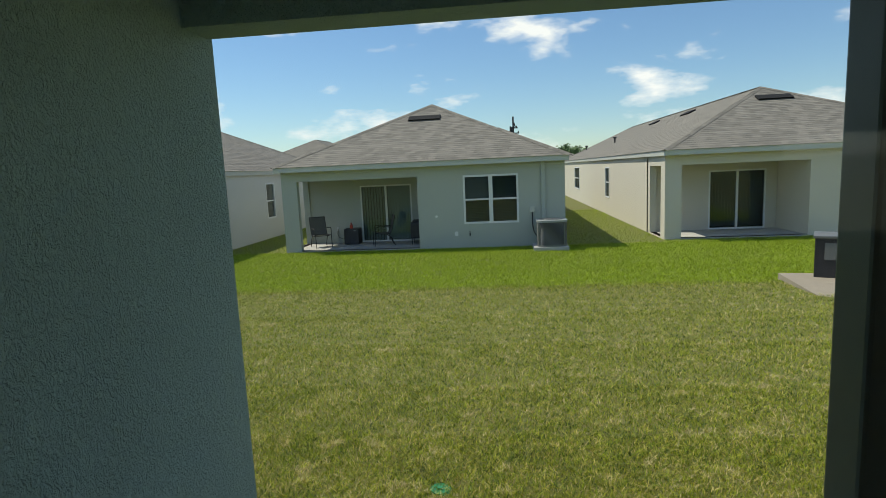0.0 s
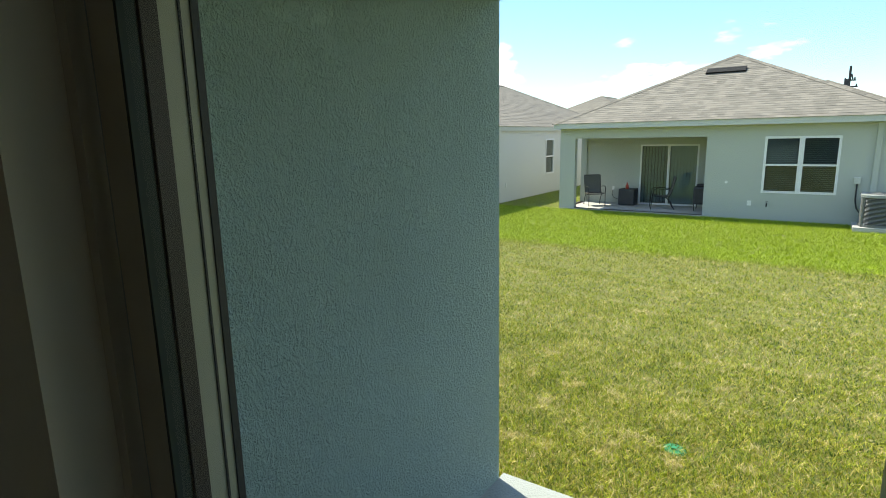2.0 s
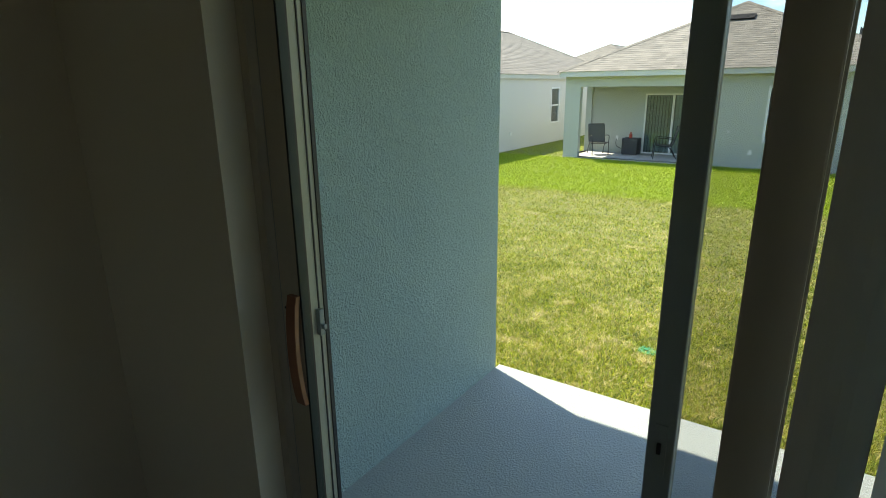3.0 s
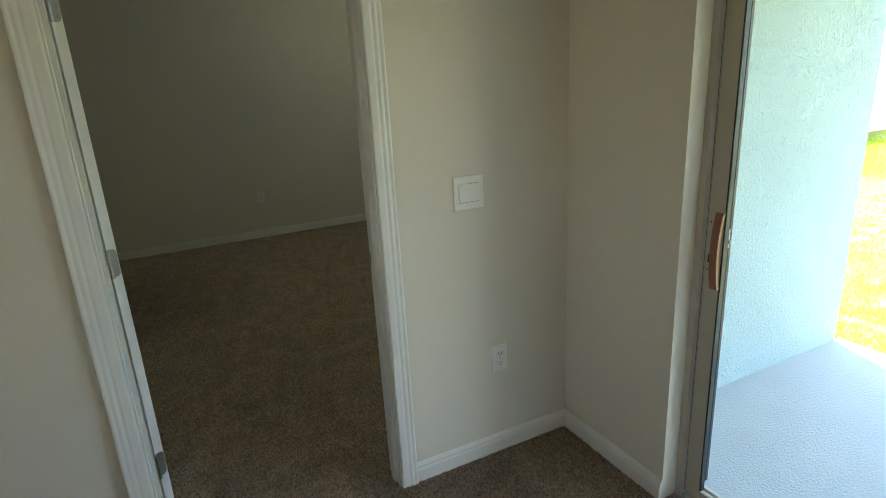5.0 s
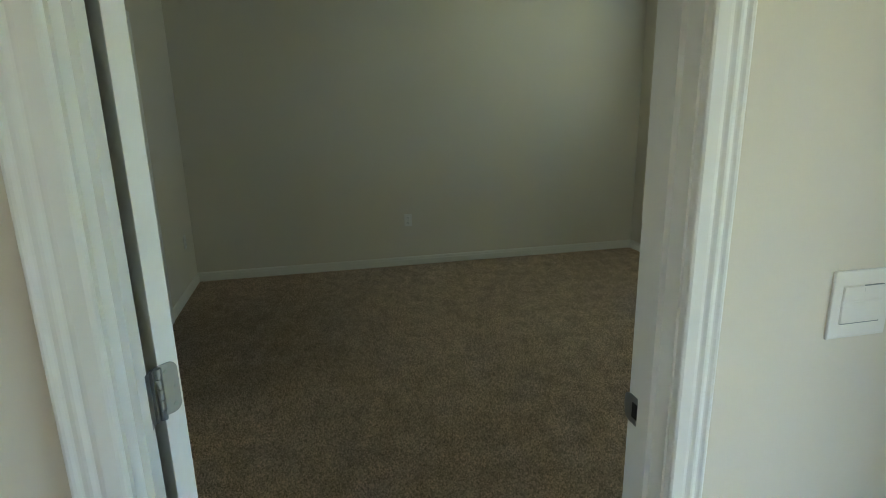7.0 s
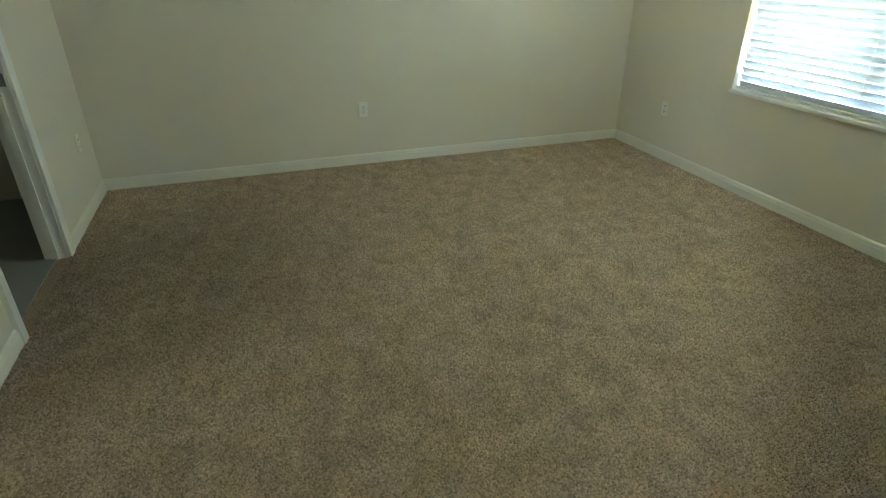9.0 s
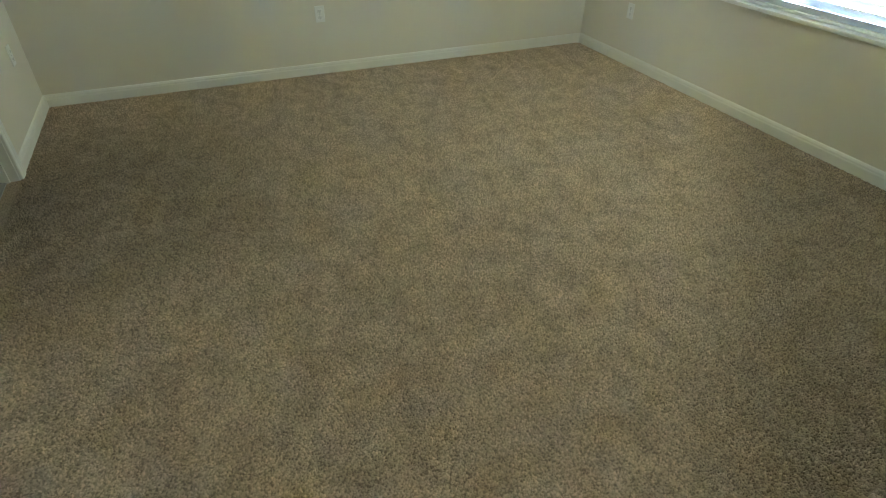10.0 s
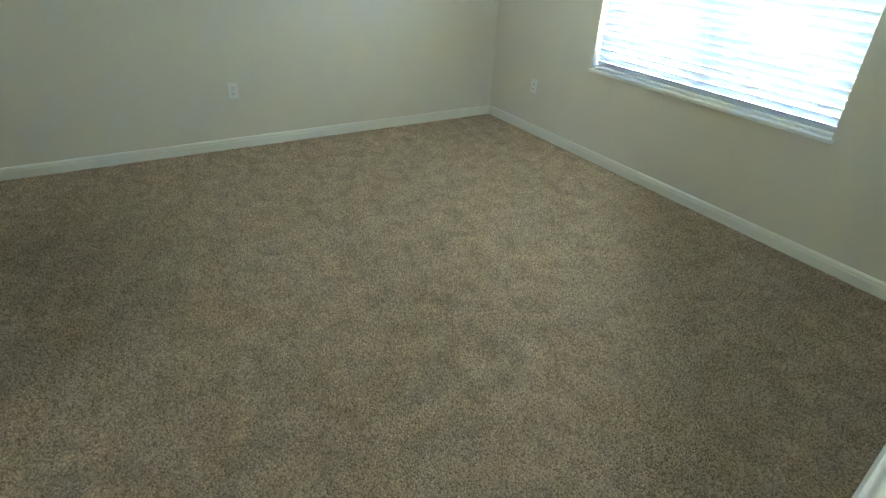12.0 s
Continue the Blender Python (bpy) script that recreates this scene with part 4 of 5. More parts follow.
def porch(h, x0, x1, y0, y1, stucco, slx0, slx1, curtains):
    """The recessed porch's back wall, inner side wall, slab and sliding door."""
    z = FLOOR_N
    part("porch_wall", wall_with_holes("x", y1, y1 + 0.15, x0, x1, -0.78, 1.82, [(slx0, slx1, z + 0.0, z + 1.96)]), stucco, h)
    part("porch_ceiling", boxes((x0 + 0.2, x1, y0 + 0.2, y1, 1.80, 1.818)), M_FASCIA, h)
    part("porch_slab", boxes((x0 + 0.02, x1 - 0.21, y0 - 0.03, y1, -0.8, z)), M_CONC, h, "bare concrete porch slab")
    glass_slider(h, y1 + 0.03, slx0, slx1, z, z + 1.96, curtains)


A_Y = 17.0
house_a = house_shell("house", "sage-grey stucco house with a corner porch and brown shingle roof", -5.78, 3.0, A_Y, 33.0, M_STUCCO_A,
                      [(-5.28, -1.46, -0.70, 1.50), (-0.05, 1.62, 0.0, 1.485)], [(A_Y + 0.45, A_Y + 1.9, -0.70, 1.50)], [])
porch(house_a, -5.78, -1.26, A_Y, A_Y + 2.0, M_STUCCO_A, -3.78, -1.98, 20)
part("wall", boxes((-1.46, -1.26, A_Y + 0.2, A_Y + 2.0, -0.78, 1.82)), M_STUCCO_A, house_a)
twin_window(house_a, "x", A_Y, -1, -0.05, 1.62, 0.0, 1.485)
louvre(house_a, (-1.52, A_Y + 2.80, 3.445), 1.12, PITCH)
part("downpipe", boxes((2.29, 2.41, A_Y - 0.07, A_Y, -0.60, 1.80), bevel=0.01), M_STUCCO_A, house_a, "painted square conduit chase")
part("meter_box", boxes((1.94, 2.08, A_Y - 0.09, A_Y, 0.30, 0.46), bevel=0.008), M_FASCIA, house_a, "small grey disconnect box")
part("conduit", tube([(2.02, A_Y - 0.04, 0.30), (2.02, A_Y - 0.04, -0.10), (2.06, A_Y - 0.05, -0.30), (2.12, A_Y - 0.25, -0.38)], 0.018, 8), M_DARK, house_a, "dark flexible conduit")
part("cover_plate", boxes((-0.35, -0.25, A_Y - 0.02, A_Y, -0.36, -0.22), bevel=0.004), M_PLATE, house_a)
part("cover_plate", tube([(-0.90, A_Y - 0.015, 0.26), (-0.90, A_Y, 0.26)], 0.04, 12), M_PLATE, house_a)
hose = part("hose_bib", tube([(0.12, A_Y, -0.28), (0.12, A_Y - 0.09, -0.28), (0.12, A_Y - 0.11, -0.36)], 0.018, 8), M_BLACK, house_a, "dark hose tap")
part("tap_wheel", tube([(0.12, A_Y - 0.06, -0.235), (0.12, A_Y - 0.06, -0.225)], 0.03, 10), M_BLACK, hose)
part("porch_outlet", boxes((-4.68, -4.60, A_Y + 1.98, A_Y + 2.0, -0.28, -0.14), bevel=0.004), M_PLATE, house_a, "white outdoor outlet box")

B_Y = 17.45
house_b = house_shell("house", "cream stucco house with an open corner porch and brown shingle roof", 6.0, 14.8, B_Y, 46.0, M_STUCCO_B,
                      [(6.48, 10.1, -0.70, 1.50)], [(B_Y + 0.45, B_Y + 1.75, -0.70, 1.50), (26.4, 27.4, 0.05, 1.48), (36.6, 39.0, 0.05, 1.48)], [])
porch(house_b, 6.0, 10.3, B_Y, B_Y + 2.0, M_STUCCO_B, 7.95, 9.75, 68)
part("wall", boxes((10.1, 10.3, B_Y + 0.2, B_Y + 2.0, -0.78, 1.82)), M_STUCCO_B, house_b)
twin_window(house_b, "y", 6.0, -1, 36.6, 39.0, 0.05, 1.48, twin=False, blind=False)
twin_window(house_b, "y", 6.0, -1, 26.4, 27.4, 0.05, 1.48, twin=False, blind=False)
louvre(house_b, (10.4, B_Y + 3.05, 3.566), 1.12, PITCH)
louvre(house_b, (9.5, 26.9, 3.676), 1.12, PITCH, -90)
louvre(house_b, (9.5, 32.6, 3.676), 1.12, PITCH, -90)
for px, py in ((7.6, 33.5), (7.3, 42.5)):
    zz = 1.955 + PITCH * (px - 5.87)
    boot = part("vent_pipe", tube([(px, py, zz - 0.05), (px, py, zz + 0.28)], 0.05, 10), M_DARK, house_b, "dark plumbing vent")
    part("vent_cap", tube([(px, py, zz + 0.26), (px, py, zz + 0.34)], 0.11, 10), M_DARK, boot)

house_l = house_shell("house", "white stucco house with a brown shingle hip roof", -17.0, -8.2, 14.6, 30.0, M_STUCCO_L, [], [], [(21.3, 22.15, 0.05, 1.48)])
twin_window(house_l, "y", -8.2, 1, 21.3, 22.15, 0.05, 1.48, twin=False, blind=False)
part("cover_plate", boxes((-8.2, -8.17, 17.8, 17.9, -0.2, -0.06)), M_PLATE, house_l)

house_shell("house", "distant stucco house whose shingle roof shows between others", -21.8, -9.6, 44.2, 60.0, M_STUCCO_L, [], [], [])
house_shell("house", "distant stucco house partly hidden behind the nearer roofs", -6.5, 8.15, 48.0, 66.0, M_STUCCO_B, [], [], [])


# ---- porch furniture next door ----
M_SLING = material("grey_sling_fabric", (0.13, 0.13, 0.12), 0.8, vary=0.15, scale=30, bump=0.3, bump_scale=200)


def patio_chair(at, turn, label):
    """A stacking sling chair with a bent tube frame; it looks along -y before the turn."""
    c = thing("patio_chair", label, "chair", at=at, turn=turn, group="sling chairs on the porch")
    seat = bmesh.new()
    prof = [(-0.24, 0.43), (-0.10, 0.40), (0.10, 0.385), (0.22, 0.40), (0.28, 0.52), (0.34, 0.74), (0.40, 0.98)]
    rows = [[seat.verts.new((x, y, z + off)) for y, z in prof] for x in (-0.25, 0.25) for off in (0, 0.008)]
    for a, b in ((0, 2), (1, 3), (0, 1), (2, 3)):
        for i in range(len(prof) - 1):
            seat.faces.new((rows[a][i], rows[a][i + 1], rows[b][i + 1], rows[b][i]))
    part("sling", seat, M_SLING, c, "taut dark grey sling seat and back")
    for s in (-1, 1):
        x = s * 0.265
        part("side_rail", tube([(x, y, z) for y, z in prof], 0.013, 8), M_BLACK, c)
        part("front_leg", tube([(x, -0.30, 0.0), (x, -0.27, 0.40), (x * 1.06, -0.24, 0.60), (x * 1.08, -0.16, 0.645), (x * 1.08, 0.10, 0.63), (x, 0.30, 0.60)], 0.013, 8), M_BLACK, c)
        part("rear_leg", tube([(x, 0.38, 0.0), (x, 0.26, 0.25), (x, 0.10, 0.40)], 0.013, 8), M_BLACK, c)
    part("cross_bar", tube([(-0.265, 0.40, 0.98), (0.265, 0.40, 0.98)], 0.013, 8), M_BLACK, c)
    part("cross_bar", tube([(-0.265, -0.05, 0.37), (0.265, -0.05, 0.37)], 0.012, 8), M_BLACK, c)
    return c


patio_chair((-5.0, A_Y + 1.0, FLOOR_W), 34, "black framed patio chair with grey sling on the porch")
patio_chair((-2.90, A_Y + 1.0, FLOOR_W), -72, "black framed patio chair with grey sling turned sideways")

fridge = thing("small_fridge", "small black fridge standing on the porch slab", "fridge", at=(-4.06, A_Y + 1.55, FLOOR_W))
part("body", boxes((-0.25, 0.25, -0.20, 0.24, 0.02, 0.54), bevel=0.012), M_DARK, fridge)
fd = part("door", boxes((-0.25, 0.25, -0.25, -0.205, 0.03, 0.54), bevel=0.012), M_DARK, fridge)
part("handle", boxes((-0.22, -0.19, -0.27, -0.248, 0.30, 0.50), bevel=0.004), M_BLACK, fd)
part("badge", boxes((0.09, 0.18, -0.253, -0.249, 0.48, 0.50)), M_STEEL, fd)
for fx in (-0.22, 0.22):
    for fy in (-0.18, 0.20):
        part("foot", tube([(fx, fy, 0), (fx, fy, 0.03)], 0.02, 8), M_BLACK, fridge)
M_RED = material("red_plastic", (0.45, 0.05, 0.03), 0.4, vary=0.1, scale=12)
bottle = thing("bottle", "red plastic bottle standing on the small fridge", "bottle", at=(-4.09, A_Y + 1.5, FLOOR_W + 0.54))
part("body", tube([(0, 0, 0), (0, 0, 0.10), (0, 0, 0.13)], 0.052, 14), M_RED, bottle)
part("neck", tube([(0, 0, 0.13), (0, 0, 0.17)], 0.022, 10), M_RED, bottle)
part("cap", tube([(0, 0, 0.17), (0, 0, 0.20)], 0.026, 10), M_RED, bottle)
cord = thing("power_cord", "black power cord from the outlet to the fridge", "cord", at=(-0.06, 0, -0.045))
part("cable", tube([(-4.64, A_Y + 1.97, -0.24), (-4.66, A_Y + 1.93, -0.38), (-4.60, A_Y + 1.90, -0.50), (-4.45, A_Y + 1.88, -0.56), (-4.28, A_Y + 1.84, -0.55)], 0.009, 6), M_BLACK, cord)
grill = thing("covered_grill", "small black covered grill in the porch corner", "grill", at=(-1.70, A_Y + 1.05, FLOOR_W))
part("cover", boxes((-0.24, 0.22, -0.24, 0.24, 0.20, 0.74), bevel=0.06), M_DARK, grill)
part("lid_top", boxes((-0.17, 0.15, -0.18, 0.18, 0.74, 0.80), bevel=0.025), M_DARK, grill)
for gx in (-0.20, 0.18):
    for gy in (-0.2, 0.2):
        part("leg", tube([(gx, gy, 0), (gx, gy, 0.22)], 0.015, 8), M_BLACK, grill)

# ---- air conditioner ----
M_AC = material("condenser_steel", (0.19, 0.195, 0.19), 0.5, metal=0.2, vary=0.08, scale=5)
M_ACTOP = material("condenser_top", (0.32, 0.34, 0.33), 0.5, vary=0.05, scale=5)


def condenser(at):
    ac = thing("air_conditioner", "grey louvred air conditioner condenser on a concrete pad", "air conditioner", at=at)
    w, h, arc = 0.41, 0.72, 0.22

    def outline(grow):
        pts = []
        for k, (cx, cy) in enumerate(((1, 1), (-1, 1), (-1, -1), (1, -1))):
            for i in range(6):
                q = math.pi / 2 * (k + i / 5)
                pts.append((cx * (w - arc) + (arc + grow) * math.cos(q), cy * (w - arc) + (arc + grow) * math.sin(q)))
        return pts

    def block(grow, z0, z1):
        bm = bmesh.new()
        low, high = [[bm.verts.new((px, py, z)) for px, py in outline(grow)] for z in (z0, z1)]
        bm.faces.new(low[::-1])
        bm.faces.new(high)
        for i in range(len(low)):
            j = (i + 1) % len(low)
            bm.faces.new((low[i], low[j], high[j], high[i]))
        return bm

    part("core", block(-0.03, 0.02, h - 0.03), M_DARK, ac)
    for k in range(22):
        z = 0.06 + 0.0295 * k
        ring = [(px, py, z) for px, py in outline(0.0)]
        part("louvre", tube(ring + ring[:1], 0.0085, 5), M_AC, ac)
    for px, py in outline(0.008)[2::6]:
        part("corner_post", boxes((px - 0.018, px + 0.018, py - 0.018, py + 0.018, 0.0, h - 0.02), bevel=0.008), M_AC, ac)
    part("base_pan", block(0.015, 0.0, 0.05), M_AC, ac)
    top = part("top_cover", block(0.022, h - 0.03, h + 0.025), M_ACTOP, ac, "pale grey top cover")
    for r in (0.10, 0.17, 0.24, 0.31):
        part("fan_guard", tube([(r * math.cos(a), r * math.sin(a), h + 0.065 - 0.1 * r) for a in [math.tau * i / 24 for i in range(25)]], 0.005, 5), M_AC, top)
    for i in range(6):
        a = math.tau * i / 6
        part("fan_guard", tube([(0.05 * math.cos(a), 0.05 * math.sin(a), h + 0.06), (0.34 * math.cos(a), 0.34 * math.sin(a), h + 0.03)], 0.006, 5), M_AC, top)
    return ac


condenser((2.46, A_Y - 0.75, -0.66))
pad = thing("equipment_pad", "square concrete pad under the air conditioner", "concrete pad", at=(2.42, A_Y - 0.75, -0.764))
part("slab", boxes((-0.49, 0.49, -0.46, 0.50, -0.06, 0.104), bevel=0.012), M_CONC, pad)

# ---- utility cabinet on the lawn ----
M_PAD = material("dirty_concrete", (0.33, 0.28, 0.21), 0.95, vary=0.3, scale=6, bump=0.5, bump_scale=40, depth=0.01)
cab = thing("utility_cabinet", "dark metal utility cabinet standing on a cracked concrete pad", "utility cabinet", at=(7.22, 10.65, -0.63), turn=-28)
part("body", boxes((-0.45, 0.45, -0.33, 0.33, 0.02, 0.74), bevel=0.012), M_DARK, cab)
part("lid", boxes((-0.475, 0.475, -0.355, 0.355, 0.74, 0.79), bevel=0.014), M_AC, cab)
part("panel", boxes((-0.30, 0.38, -0.339, -0.329, 0.36, 0.66), bevel=0.004), M_AC, cab, "grey front panel")
part("plinth", boxes((-0.44, 0.44, -0.32, 0.32, -0.02, 0.02)), M_BLACK, cab)
pad2 = thing("concrete_pad", "weathered concrete pad under the utility cabinet in the lawn", "concrete pad", at=(7.05, 9.75, -0.62), turn=-8)
part("slab", boxes((-0.95, 0.95, -1.15, 1.15, -0.16, 0.02), bevel=0.01), M_PAD, pad2)

# ---- distance ----
M_GREEN = material("green_plastic", (0.02, 0.24, 0.10), 0.5, vary=0.12, scale=20)
cap = thing("cleanout_cap", "round green plastic cleanout cap sunk in the lawn", "utility cap", at=(0.725, 2.81, -0.154))
part("lid", tube([(0, 0, -0.02), (0, 0, 0.014), (0, 0, 0.020)], 0.055, 20), M_GREEN, cap)
part("rim", tube([(0.058 * math.cos(a), 0.058 * math.sin(a), 0.008) for a in [math.tau * i / 20 for i in range(21)]], 0.008, 6), M_GREEN, cap)
part("nut", boxes((-0.014, 0.014, -0.014, 0.014, 0.019, 0.030), bevel=0.003), M_GREEN, cap)

pole = thing("utility_pole", "dark utility pole top with equipment beyond the roofs", "utility pole", at=(2.27, 60.0, -0.68))
part("mast", tube([(0, 0, 0), (0, 0, 6.5), (0, 0, 7.5)], 0.09, 10), M_BLACK, pole)
for cz, half in ((5.74, 0.52), (6.28, 0.36)):
    arm = part("crossarm", boxes((-half, half + 0.1, -0.05, 0.05, cz, cz + 0.11)), M_BLACK, pole)
    for ix in (-half + 0.06, half):
        part("insulator", tube([(ix, 0, cz + 0.11), (ix, 0, cz + 0.27)], 0.055, 8), M_BLACK, arm)
part("transformer", tube([(-0.18, -0.2, 5.86), (-0.18, -0.2, 6.42)], 0.2, 12), M_BLACK, pole)
part("fuse_holder", tube([(0.22, -0.1, 6.40), (0.10, -0.1, 6.85)], 0.06, 8), M_BLACK, pole)
M_LEAF = material("leaf", (0.10, 0.17, 0.05), 0.7, vary=0.35, scale=3)
M_BARK = material("bark", (0.10, 0.08, 0.06), 0.95, vary=0.3, scale=12, bump=0.6, bump_scale=30, depth=0.02)


def tree(at, height, spread, seed):
    rnd = random.Random(seed)
    t = thing("tree", "distant leafy green tree behind the houses", "tree", at=at, group="far trees")
    trunk = bmesh.new()
    for k in range(6):
        p, q = Vector((0, 0, height * (0.10 * k))), Vector((rnd.uniform(-0.1, 0.1), rnd.uniform(-0.1, 0.1), height * 0.10 * (k + 1)))
        tube([p, q], 0.22 * (1 - 0.12 * k), 8, trunk, False)
    for k in range(7):
        a = rnd.uniform(0, math.tau)
        tube([(0, 0, height * 0.45), (spread * 0.4 * math.cos(a), spread * 0.4 * math.sin(a), height * rnd.uniform(0.6, 0.85))], 0.06, 6, trunk, False)
    part("trunk", trunk, M_BARK, t)
    verts, faces = [], []
    for c in range(38):
        a, r = rnd.uniform(0, math.tau), spread * math.sqrt(rnd.random())
        cx, cy, cz = r * math.cos(a), r * math.sin(a), height * rnd.uniform(0.45, 1.0) - 0.25 * r
        for k in range(60):
            d = Vector((rnd.gauss(0, 1), rnd.gauss(0, 1), rnd.gauss(0, 0.8))) * spread * 0.17
            u = Vector((rnd.uniform(-1, 1), rnd.uniform(-1, 1), rnd.uniform(-1, 1))).normalized() * 0.22
            v = u.orthogonal().normalized() * 0.10
            p = Vector((cx, cy, cz)) + d
            s = len(verts)
            verts += [tuple(p - u), tuple(p + v), tuple(p + u), tuple(p - v)]
            faces.append((s, s + 1, s + 2, s + 3))
    me = bpy.data.meshes.new("crown")
    me.from_pydata(verts, [], faces)
    me.materials.append(M_LEAF)
    crown = new("crown", me)
    crown.parent = t
    return t


tree((10.0, 80, -0.68), 4.9, 1.6, 3)
tree((12.2, 86, -0.68), 4.7, 1.5, 4)


# ---- grass ----
def grass_material():
    m = bpy.data.materials.new("grass_blades")
    m.use_nodes = True
    n, l = m.node_tree.nodes, m.node_tree.links
    b = n["Principled BSDF"]
    b.inputs["Roughness"].default_value = 0.65
    geo = n.new("ShaderNodeNewGeometry")
    ramp = n.new("ShaderNodeValToRGB")
    e = ramp.color_ramp.elements
    e[0].position, e[0].color = 0.0, (0.035, 0.085, 0.004, 1)
    e[1].position, e[1].color = 1.0, (0.62, 0.52, 0.28, 1)
    for pos, col in ((0.38, (0.25, 0.315, 0.008, 1)), (0.66, (0.39, 0.42, 0.018, 1)), (0.82, (0.55, 0.44, 0.12, 1))):
        x = e.new(pos)
        x.color = col
    green = n.new("ShaderNodeValToRGB")
    e = green.color_ramp.elements
    e[0].position, e[0].color = 0.0, (0.17, 0.26, 0.006, 1)
    e[1].position, e[1].color = 1.0, (0.40, 0.51, 0.014, 1)
    x = e.new(0.5)
    x.color = (0.29, 0.39, 0.008, 1)
    at = n.new("ShaderNodeTexCoord")
    patch = n.new("ShaderNodeTexNoise")
    patch.inputs["Scale"].default_value = 3.2
    patch.inputs["Detail"].default_value = 5
    l.new(at.outputs["Object"], patch.inputs["Vector"])
    span = n.new("ShaderNodeMapRange")
    span.inputs["From Min"].default_value, span.inputs["From Max"].default_value = 0.35, 0.7
    span.inputs["To Min"].default_value, span.inputs["To Max"].default_value = -0.15, 0.13
    l.new(patch.outputs["Fac"], span.inputs["Value"])
    where = n.new("ShaderNodeSeparateXYZ")
    l.new(at.outputs["Object"], where.inputs["Vector"])
    lush = n.new("ShaderNodeMapRange")
    lush.inputs["From Min"].default_value, lush.inputs["From Max"].default_value = 0.0, 0.5
    lush.inputs["To Min"].default_value, lush.inputs["To Max"].default_value = 0.0, 1.0
    wander = n.new("ShaderNodeMath")                     # the lush part begins along an uneven line
    wander.operation = 'MULTIPLY_ADD'
    wander.inputs[1].default_value, wander.inputs[2].default_value = 1.6, -11.4
    l.new(patch.outputs["Fac"], wander.inputs[0])
    beyond = n.new("ShaderNodeMath")
    l.new(where.outputs["Y"], beyond.inputs[0])
    l.new(wander.outputs["Value"], beyond.inputs[1])
    l.new(beyond.outputs["Value"], lush.inputs["Value"])
    dry = n.new("ShaderNodeTexNoise")                    # small worn spots of straw
    dry.inputs["Scale"].default_value, dry.inputs["Detail"].default_value = 5.5, 3
    l.new(at.outputs["Object"], dry.inputs["Vector"])
    worn = n.new("ShaderNodeMapRange")
    worn.inputs["From Min"].default_value, worn.inputs["From Max"].default_value = 0.57, 0.68
    worn.inputs["To Min"].default_value, worn.inputs["To Max"].default_value = 0.0, 0.5
    l.new(dry.outputs["Fac"], worn.inputs["Value"])
    both = n.new("ShaderNodeMath")
    l.new(span.outputs["Result"], both.inputs[0])
    l.new(worn.outputs["Result"], both.inputs[1])
    add = n.new("ShaderNodeMath")
    l.new(geo.outputs["Random Per Island"], add.inputs[0])
    l.new(both.outputs["Value"], add.inputs[1])
    l.new(add.outputs["Value"], ramp.inputs["Fac"])
    l.new(add.outputs["Value"], green.inputs["Fac"])
    kinds = n.new("ShaderNodeMix")
    kinds.data_type = 'RGBA'
    l.new(lush.outputs["Result"], kinds.inputs["Factor"])
    l.new(ramp.outputs["Color"], kinds.inputs["A"])
    l.new(green.outputs["Color"], kinds.inputs["B"])
    clump = n.new("ShaderNodeTexNoise")                  # small clumps, some dull and some fresh
    clump.inputs["Scale"].default_value = 26.0
    clump.inputs["Detail"].default_value = 4
    l.new(at.outputs["Object"], clump.inputs["Vector"])
    level = n.new("ShaderNodeMapRange")
    level.inputs["From Min"].default_value, level.inputs["From Max"].default_value = 0.34, 0.66
    level.inputs["To Min"].default_value, level.inputs["To Max"].default_value = 0.84, 1.44
    l.new(clump.outputs["Fac"], level.inputs["Value"])
    tone = n.new("ShaderNodeVectorMath")
    tone.operation = 'SCALE'
    l.new(kinds.outputs["Result"], tone.inputs[0])
    l.new(level.outputs["Result"], tone.inputs["Scale"])
    l.new(tone.outputs["Vector"], b.inputs["Base Color"])
    thin = n.new("ShaderNodeBsdfTranslucent")
    l.new(tone.outputs["Vector"], thin.inputs["Color"])
    mix = n.new("ShaderNodeMixShader")
    mix.inputs["Fac"].default_value = 0.2
    l.new(b.outputs["BSDF"], mix.inputs[1])
    l.new(thin.outputs["BSDF"], mix.inputs[2])
    l.new(mix.outputs["Shader"], n["Material Output"].inputs["Surface"])
    return m


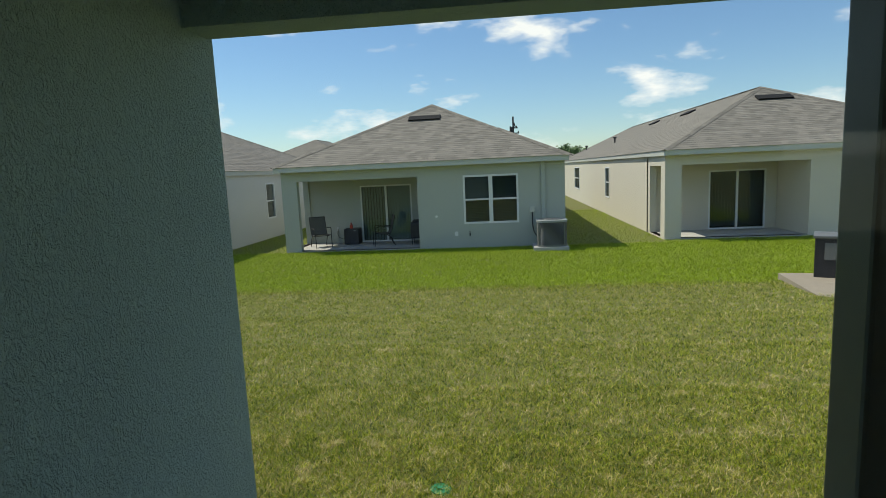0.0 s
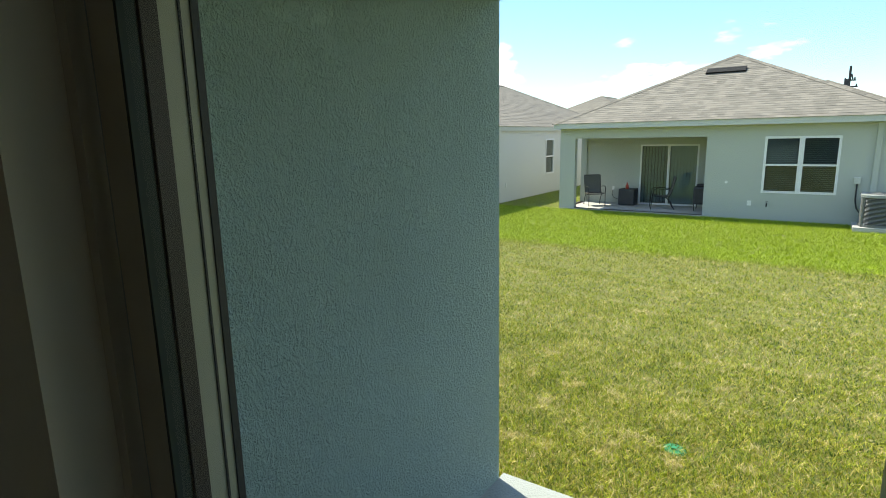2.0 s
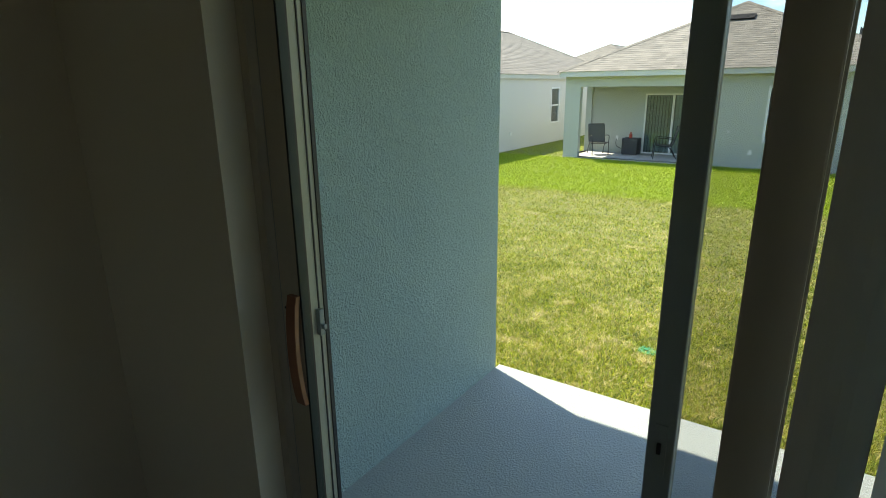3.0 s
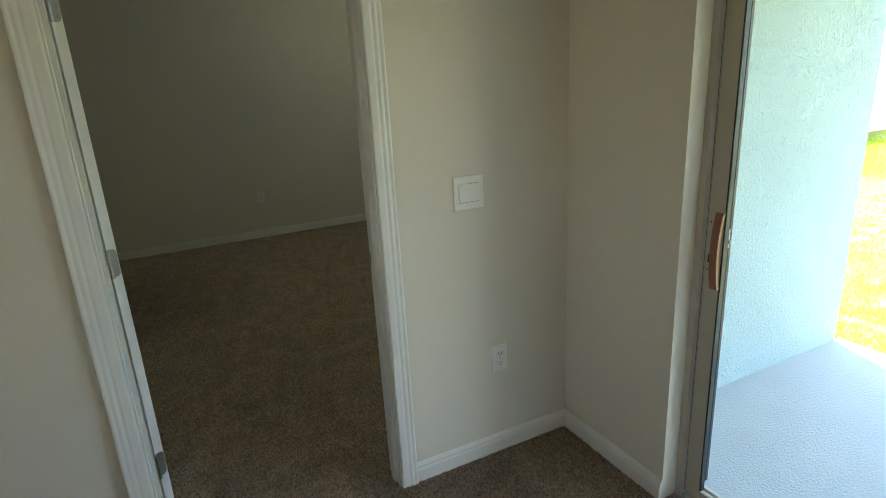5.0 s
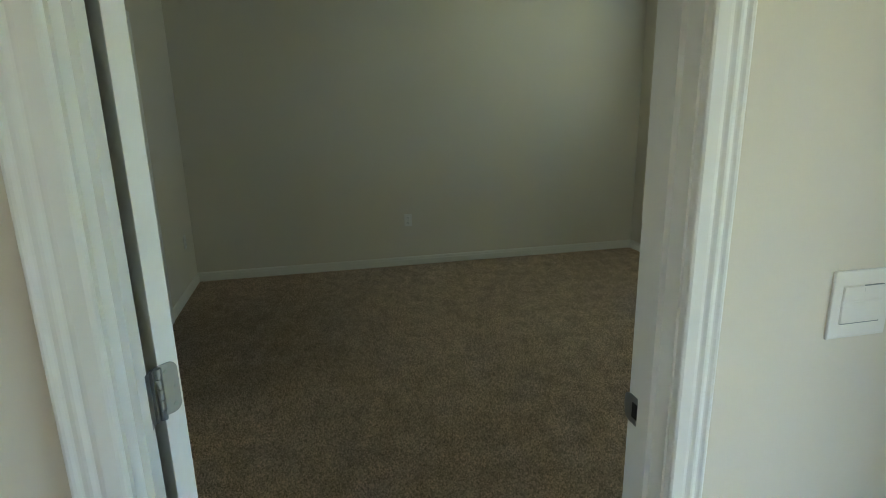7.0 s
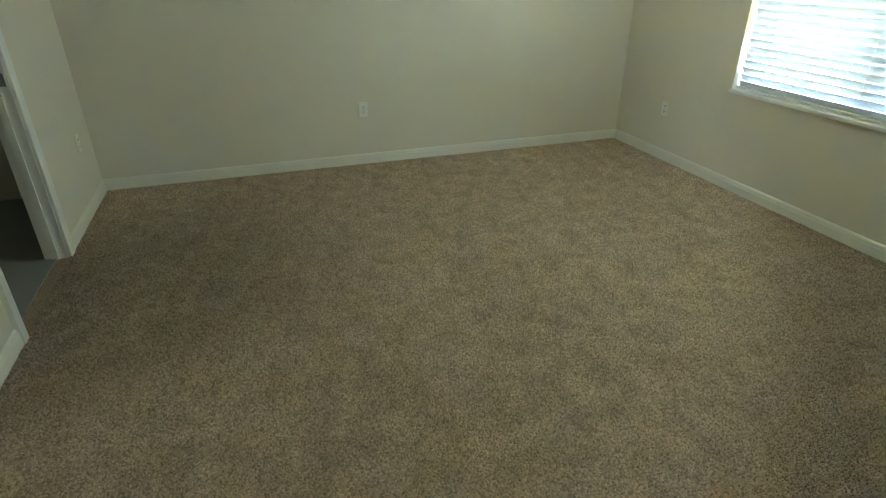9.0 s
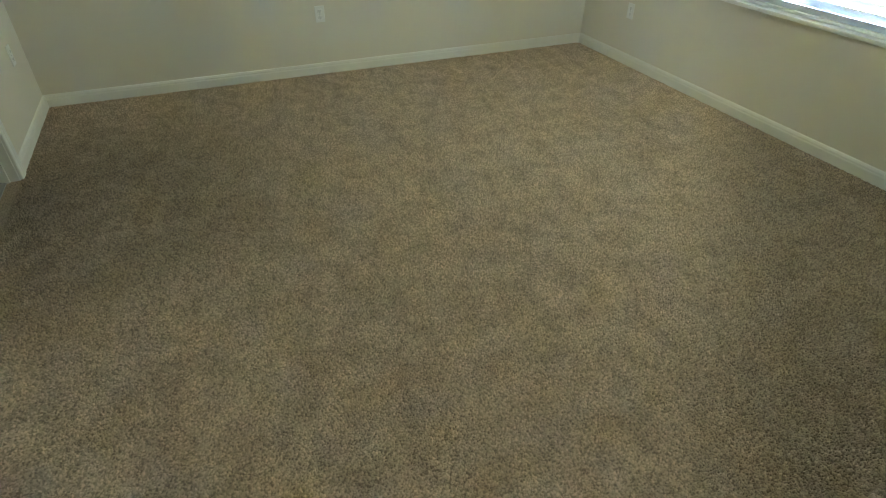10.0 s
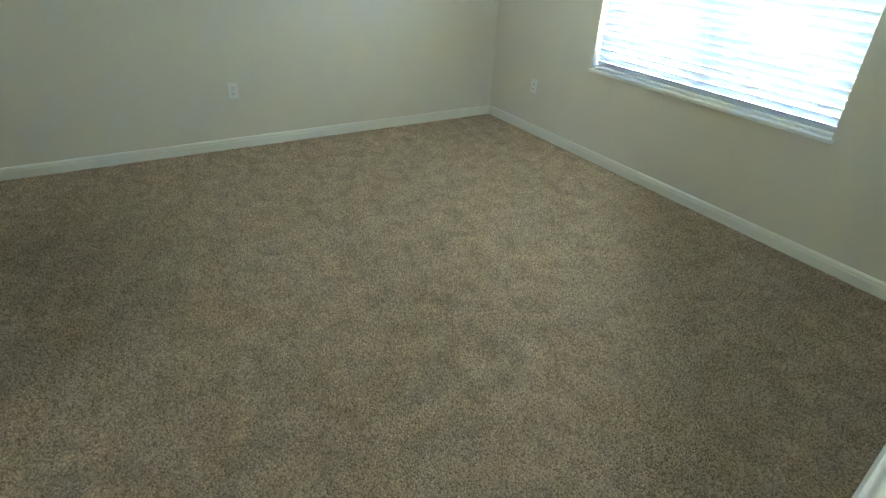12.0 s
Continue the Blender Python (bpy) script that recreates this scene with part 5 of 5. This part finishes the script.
def grass():
    """Blades of lawn grass, denser near the porch; each blade is a bent strip of two triangles and a tip."""
    rng = np.random.default_rng(11)
    spots = []
    bands = ((2.03, 2.7, 22000), (2.7, 3.5, 16000), (3.5, 4.5, 9000), (4.5, 6.0, 5000), (6.0, 8.0, 2600), (8.0, 10.5, 1500), (10.5, 13.5, 2000), (13.5, 16.9, 1700))
    fields = [(0.09 - 0.58 * (b - 1.95) - 0.3, 1.4 + 0.72 * b, a, b, n) for a, b, n in bands]
    fields += [(3.0, 5.9, 16.9, 30.0, 300), (-8.2, -5.9, 16.9, 26.0, 350), (5.9, 13.6, 16.9, 17.4, 700)]
    for x0, x1, y0, y1, density in fields:
        k = int((x1 - x0) * (y1 - y0) * density)
        spots.append(np.column_stack((rng.uniform(x0, x1, k), rng.uniform(y0, y1, k))))
    p = np.vstack(spots)
    f = np.clip((p[:, 1] - 2.2) / 10.5, 0, 1)
    z = -0.135 - 0.645 * f * f * (3 - 2 * f)
    k = len(p)
    lush = np.clip((p[:, 1] - 10.2) / 1.0, 0, 1)
    h = rng.uniform(0.012, 0.034, k) * (1 + 0.03 * np.clip(p[:, 1] - 3, 0, 8) + 0.75 * lush)
    w = rng.uniform(0.0011, 0.0028, k) * (1 + 0.20 * np.clip(p[:, 1] - 3, 0, 6.5))
    a = rng.uniform(0, 2 * np.pi, k)
    lean = rng.uniform(0.3, 1.9, k) * h
    b = rng.uniform(0, 2 * np.pi, k)
    side = np.column_stack((np.cos(a) * w, np.sin(a) * w, np.zeros(k)))
    base = np.column_stack((p, z - 0.004))
    tip = base + np.column_stack((np.cos(b) * lean, np.sin(b) * lean, h))
    mid = base + np.column_stack((np.cos(b) * lean * 0.35, np.sin(b) * lean * 0.35, h * 0.62))
    verts = np.stack((base - side, base + side, mid + side * 0.8, mid - side * 0.8, tip), 1).reshape(-1, 3)
    first = np.arange(k) * 5
    me = bpy.data.meshes.new("lawn_grass")
    me.vertices.add(len(verts))
    me.vertices.foreach_set("co", verts.astype(np.float32).ravel())
    loops = np.stack((first, first + 1, first + 2, first + 3, first + 3, first + 2, first + 4), 1).astype(np.int32).ravel()
    me.loops.add(len(loops))
    me.loops.foreach_set("vertex_index", loops)
    me.polygons.add(2 * k)
    starts = np.stack((np.arange(k) * 7, np.arange(k) * 7 + 4), 1).astype(np.int32).ravel()
    me.polygons.foreach_set("loop_start", starts)
    me.update(calc_edges=True)
    me.materials.append(grass_material())
    return tagged(new("lawn_grass", me), "short green lawn grass with dry straw-coloured patches", "grass", kind="stuff")


grass()


# ---- carpet pile ----
def carpet_pile():
    """Cut-pile tufts on a jittered grid over the bedroom floor and past its doorway, combed one way and the other in vacuum strokes."""
    rng = np.random.default_rng(5)
    step = 0.0084
    gx, gy = np.meshgrid(np.arange(BED_X0 + 0.014, 0.95, step), np.arange(BED_Y0 + 0.014, BED_Y1 - 0.014, step))
    x, y = gx.ravel(), gy.ravel()
    inside = (x < BED_X1 - 0.004) | ((x < 0.006) & (y > DOOR_Y0 + 0.004) & (y < DOOR_Y1 - 0.004)) | ((x >= 0.006) & (y > -1.9) & (y < -0.006))
    x, y = x[inside], y[inside]
    k = len(x)
    x = x + rng.normal(0, 0.0024, k)
    y = y + rng.normal(0, 0.0024, k)
    across = x * 0.22 + y * 0.98 + 0.03 * np.sin(x * 2.3 + y)
    combed = np.clip((y - x - 2.3) / 0.6, 0, 1) * np.clip((-0.9 - x) / 0.5, 0, 1)      # fresh strokes towards the window
    comb = np.sin(across * 62.0) * 0.0014 * combed + 0.0002 * np.sin(across * 9.0)
    h = rng.uniform(0.005, 0.0105, k)
    tip = np.column_stack((x + 0.22 * comb + rng.normal(0, 0.0024, k), y + 0.98 * comb + rng.normal(0, 0.0024, k), h))
    turn = rng.uniform(0, 2 * np.pi, k)
    r = rng.uniform(0.0042, 0.0061, k)
    corners = [np.column_stack((x + r * np.cos(turn + q), y + r * np.sin(turn + q), np.full(k, 0.0005))) for q in (0.0, 2.094, 4.189)]
    verts = np.stack(corners + [tip], 1).reshape(-1, 3)
    f = np.arange(k) * 4
    loops = np.stack((f, f + 1, f + 3, f + 1, f + 2, f + 3, f + 2, f, f + 3), 1).astype(np.int32).ravel()
    me = bpy.data.meshes.new("carpet_pile")
    me.vertices.add(len(verts))
    me.vertices.foreach_set("co", verts.astype(np.float32).ravel())
    me.loops.add(len(loops))
    me.loops.foreach_set("vertex_index", loops)
    me.polygons.add(3 * k)
    me.polygons.foreach_set("loop_start", (np.arange(3 * k) * 3).astype(np.int32))
    me.update(calc_edges=True)
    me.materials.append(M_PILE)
    return tagged(new("carpet_pile", me), "speckled beige cut-pile carpet with faint vacuum strokes and painted shade, wall to wall", "carpet", kind="stuff")


carpet_pile()
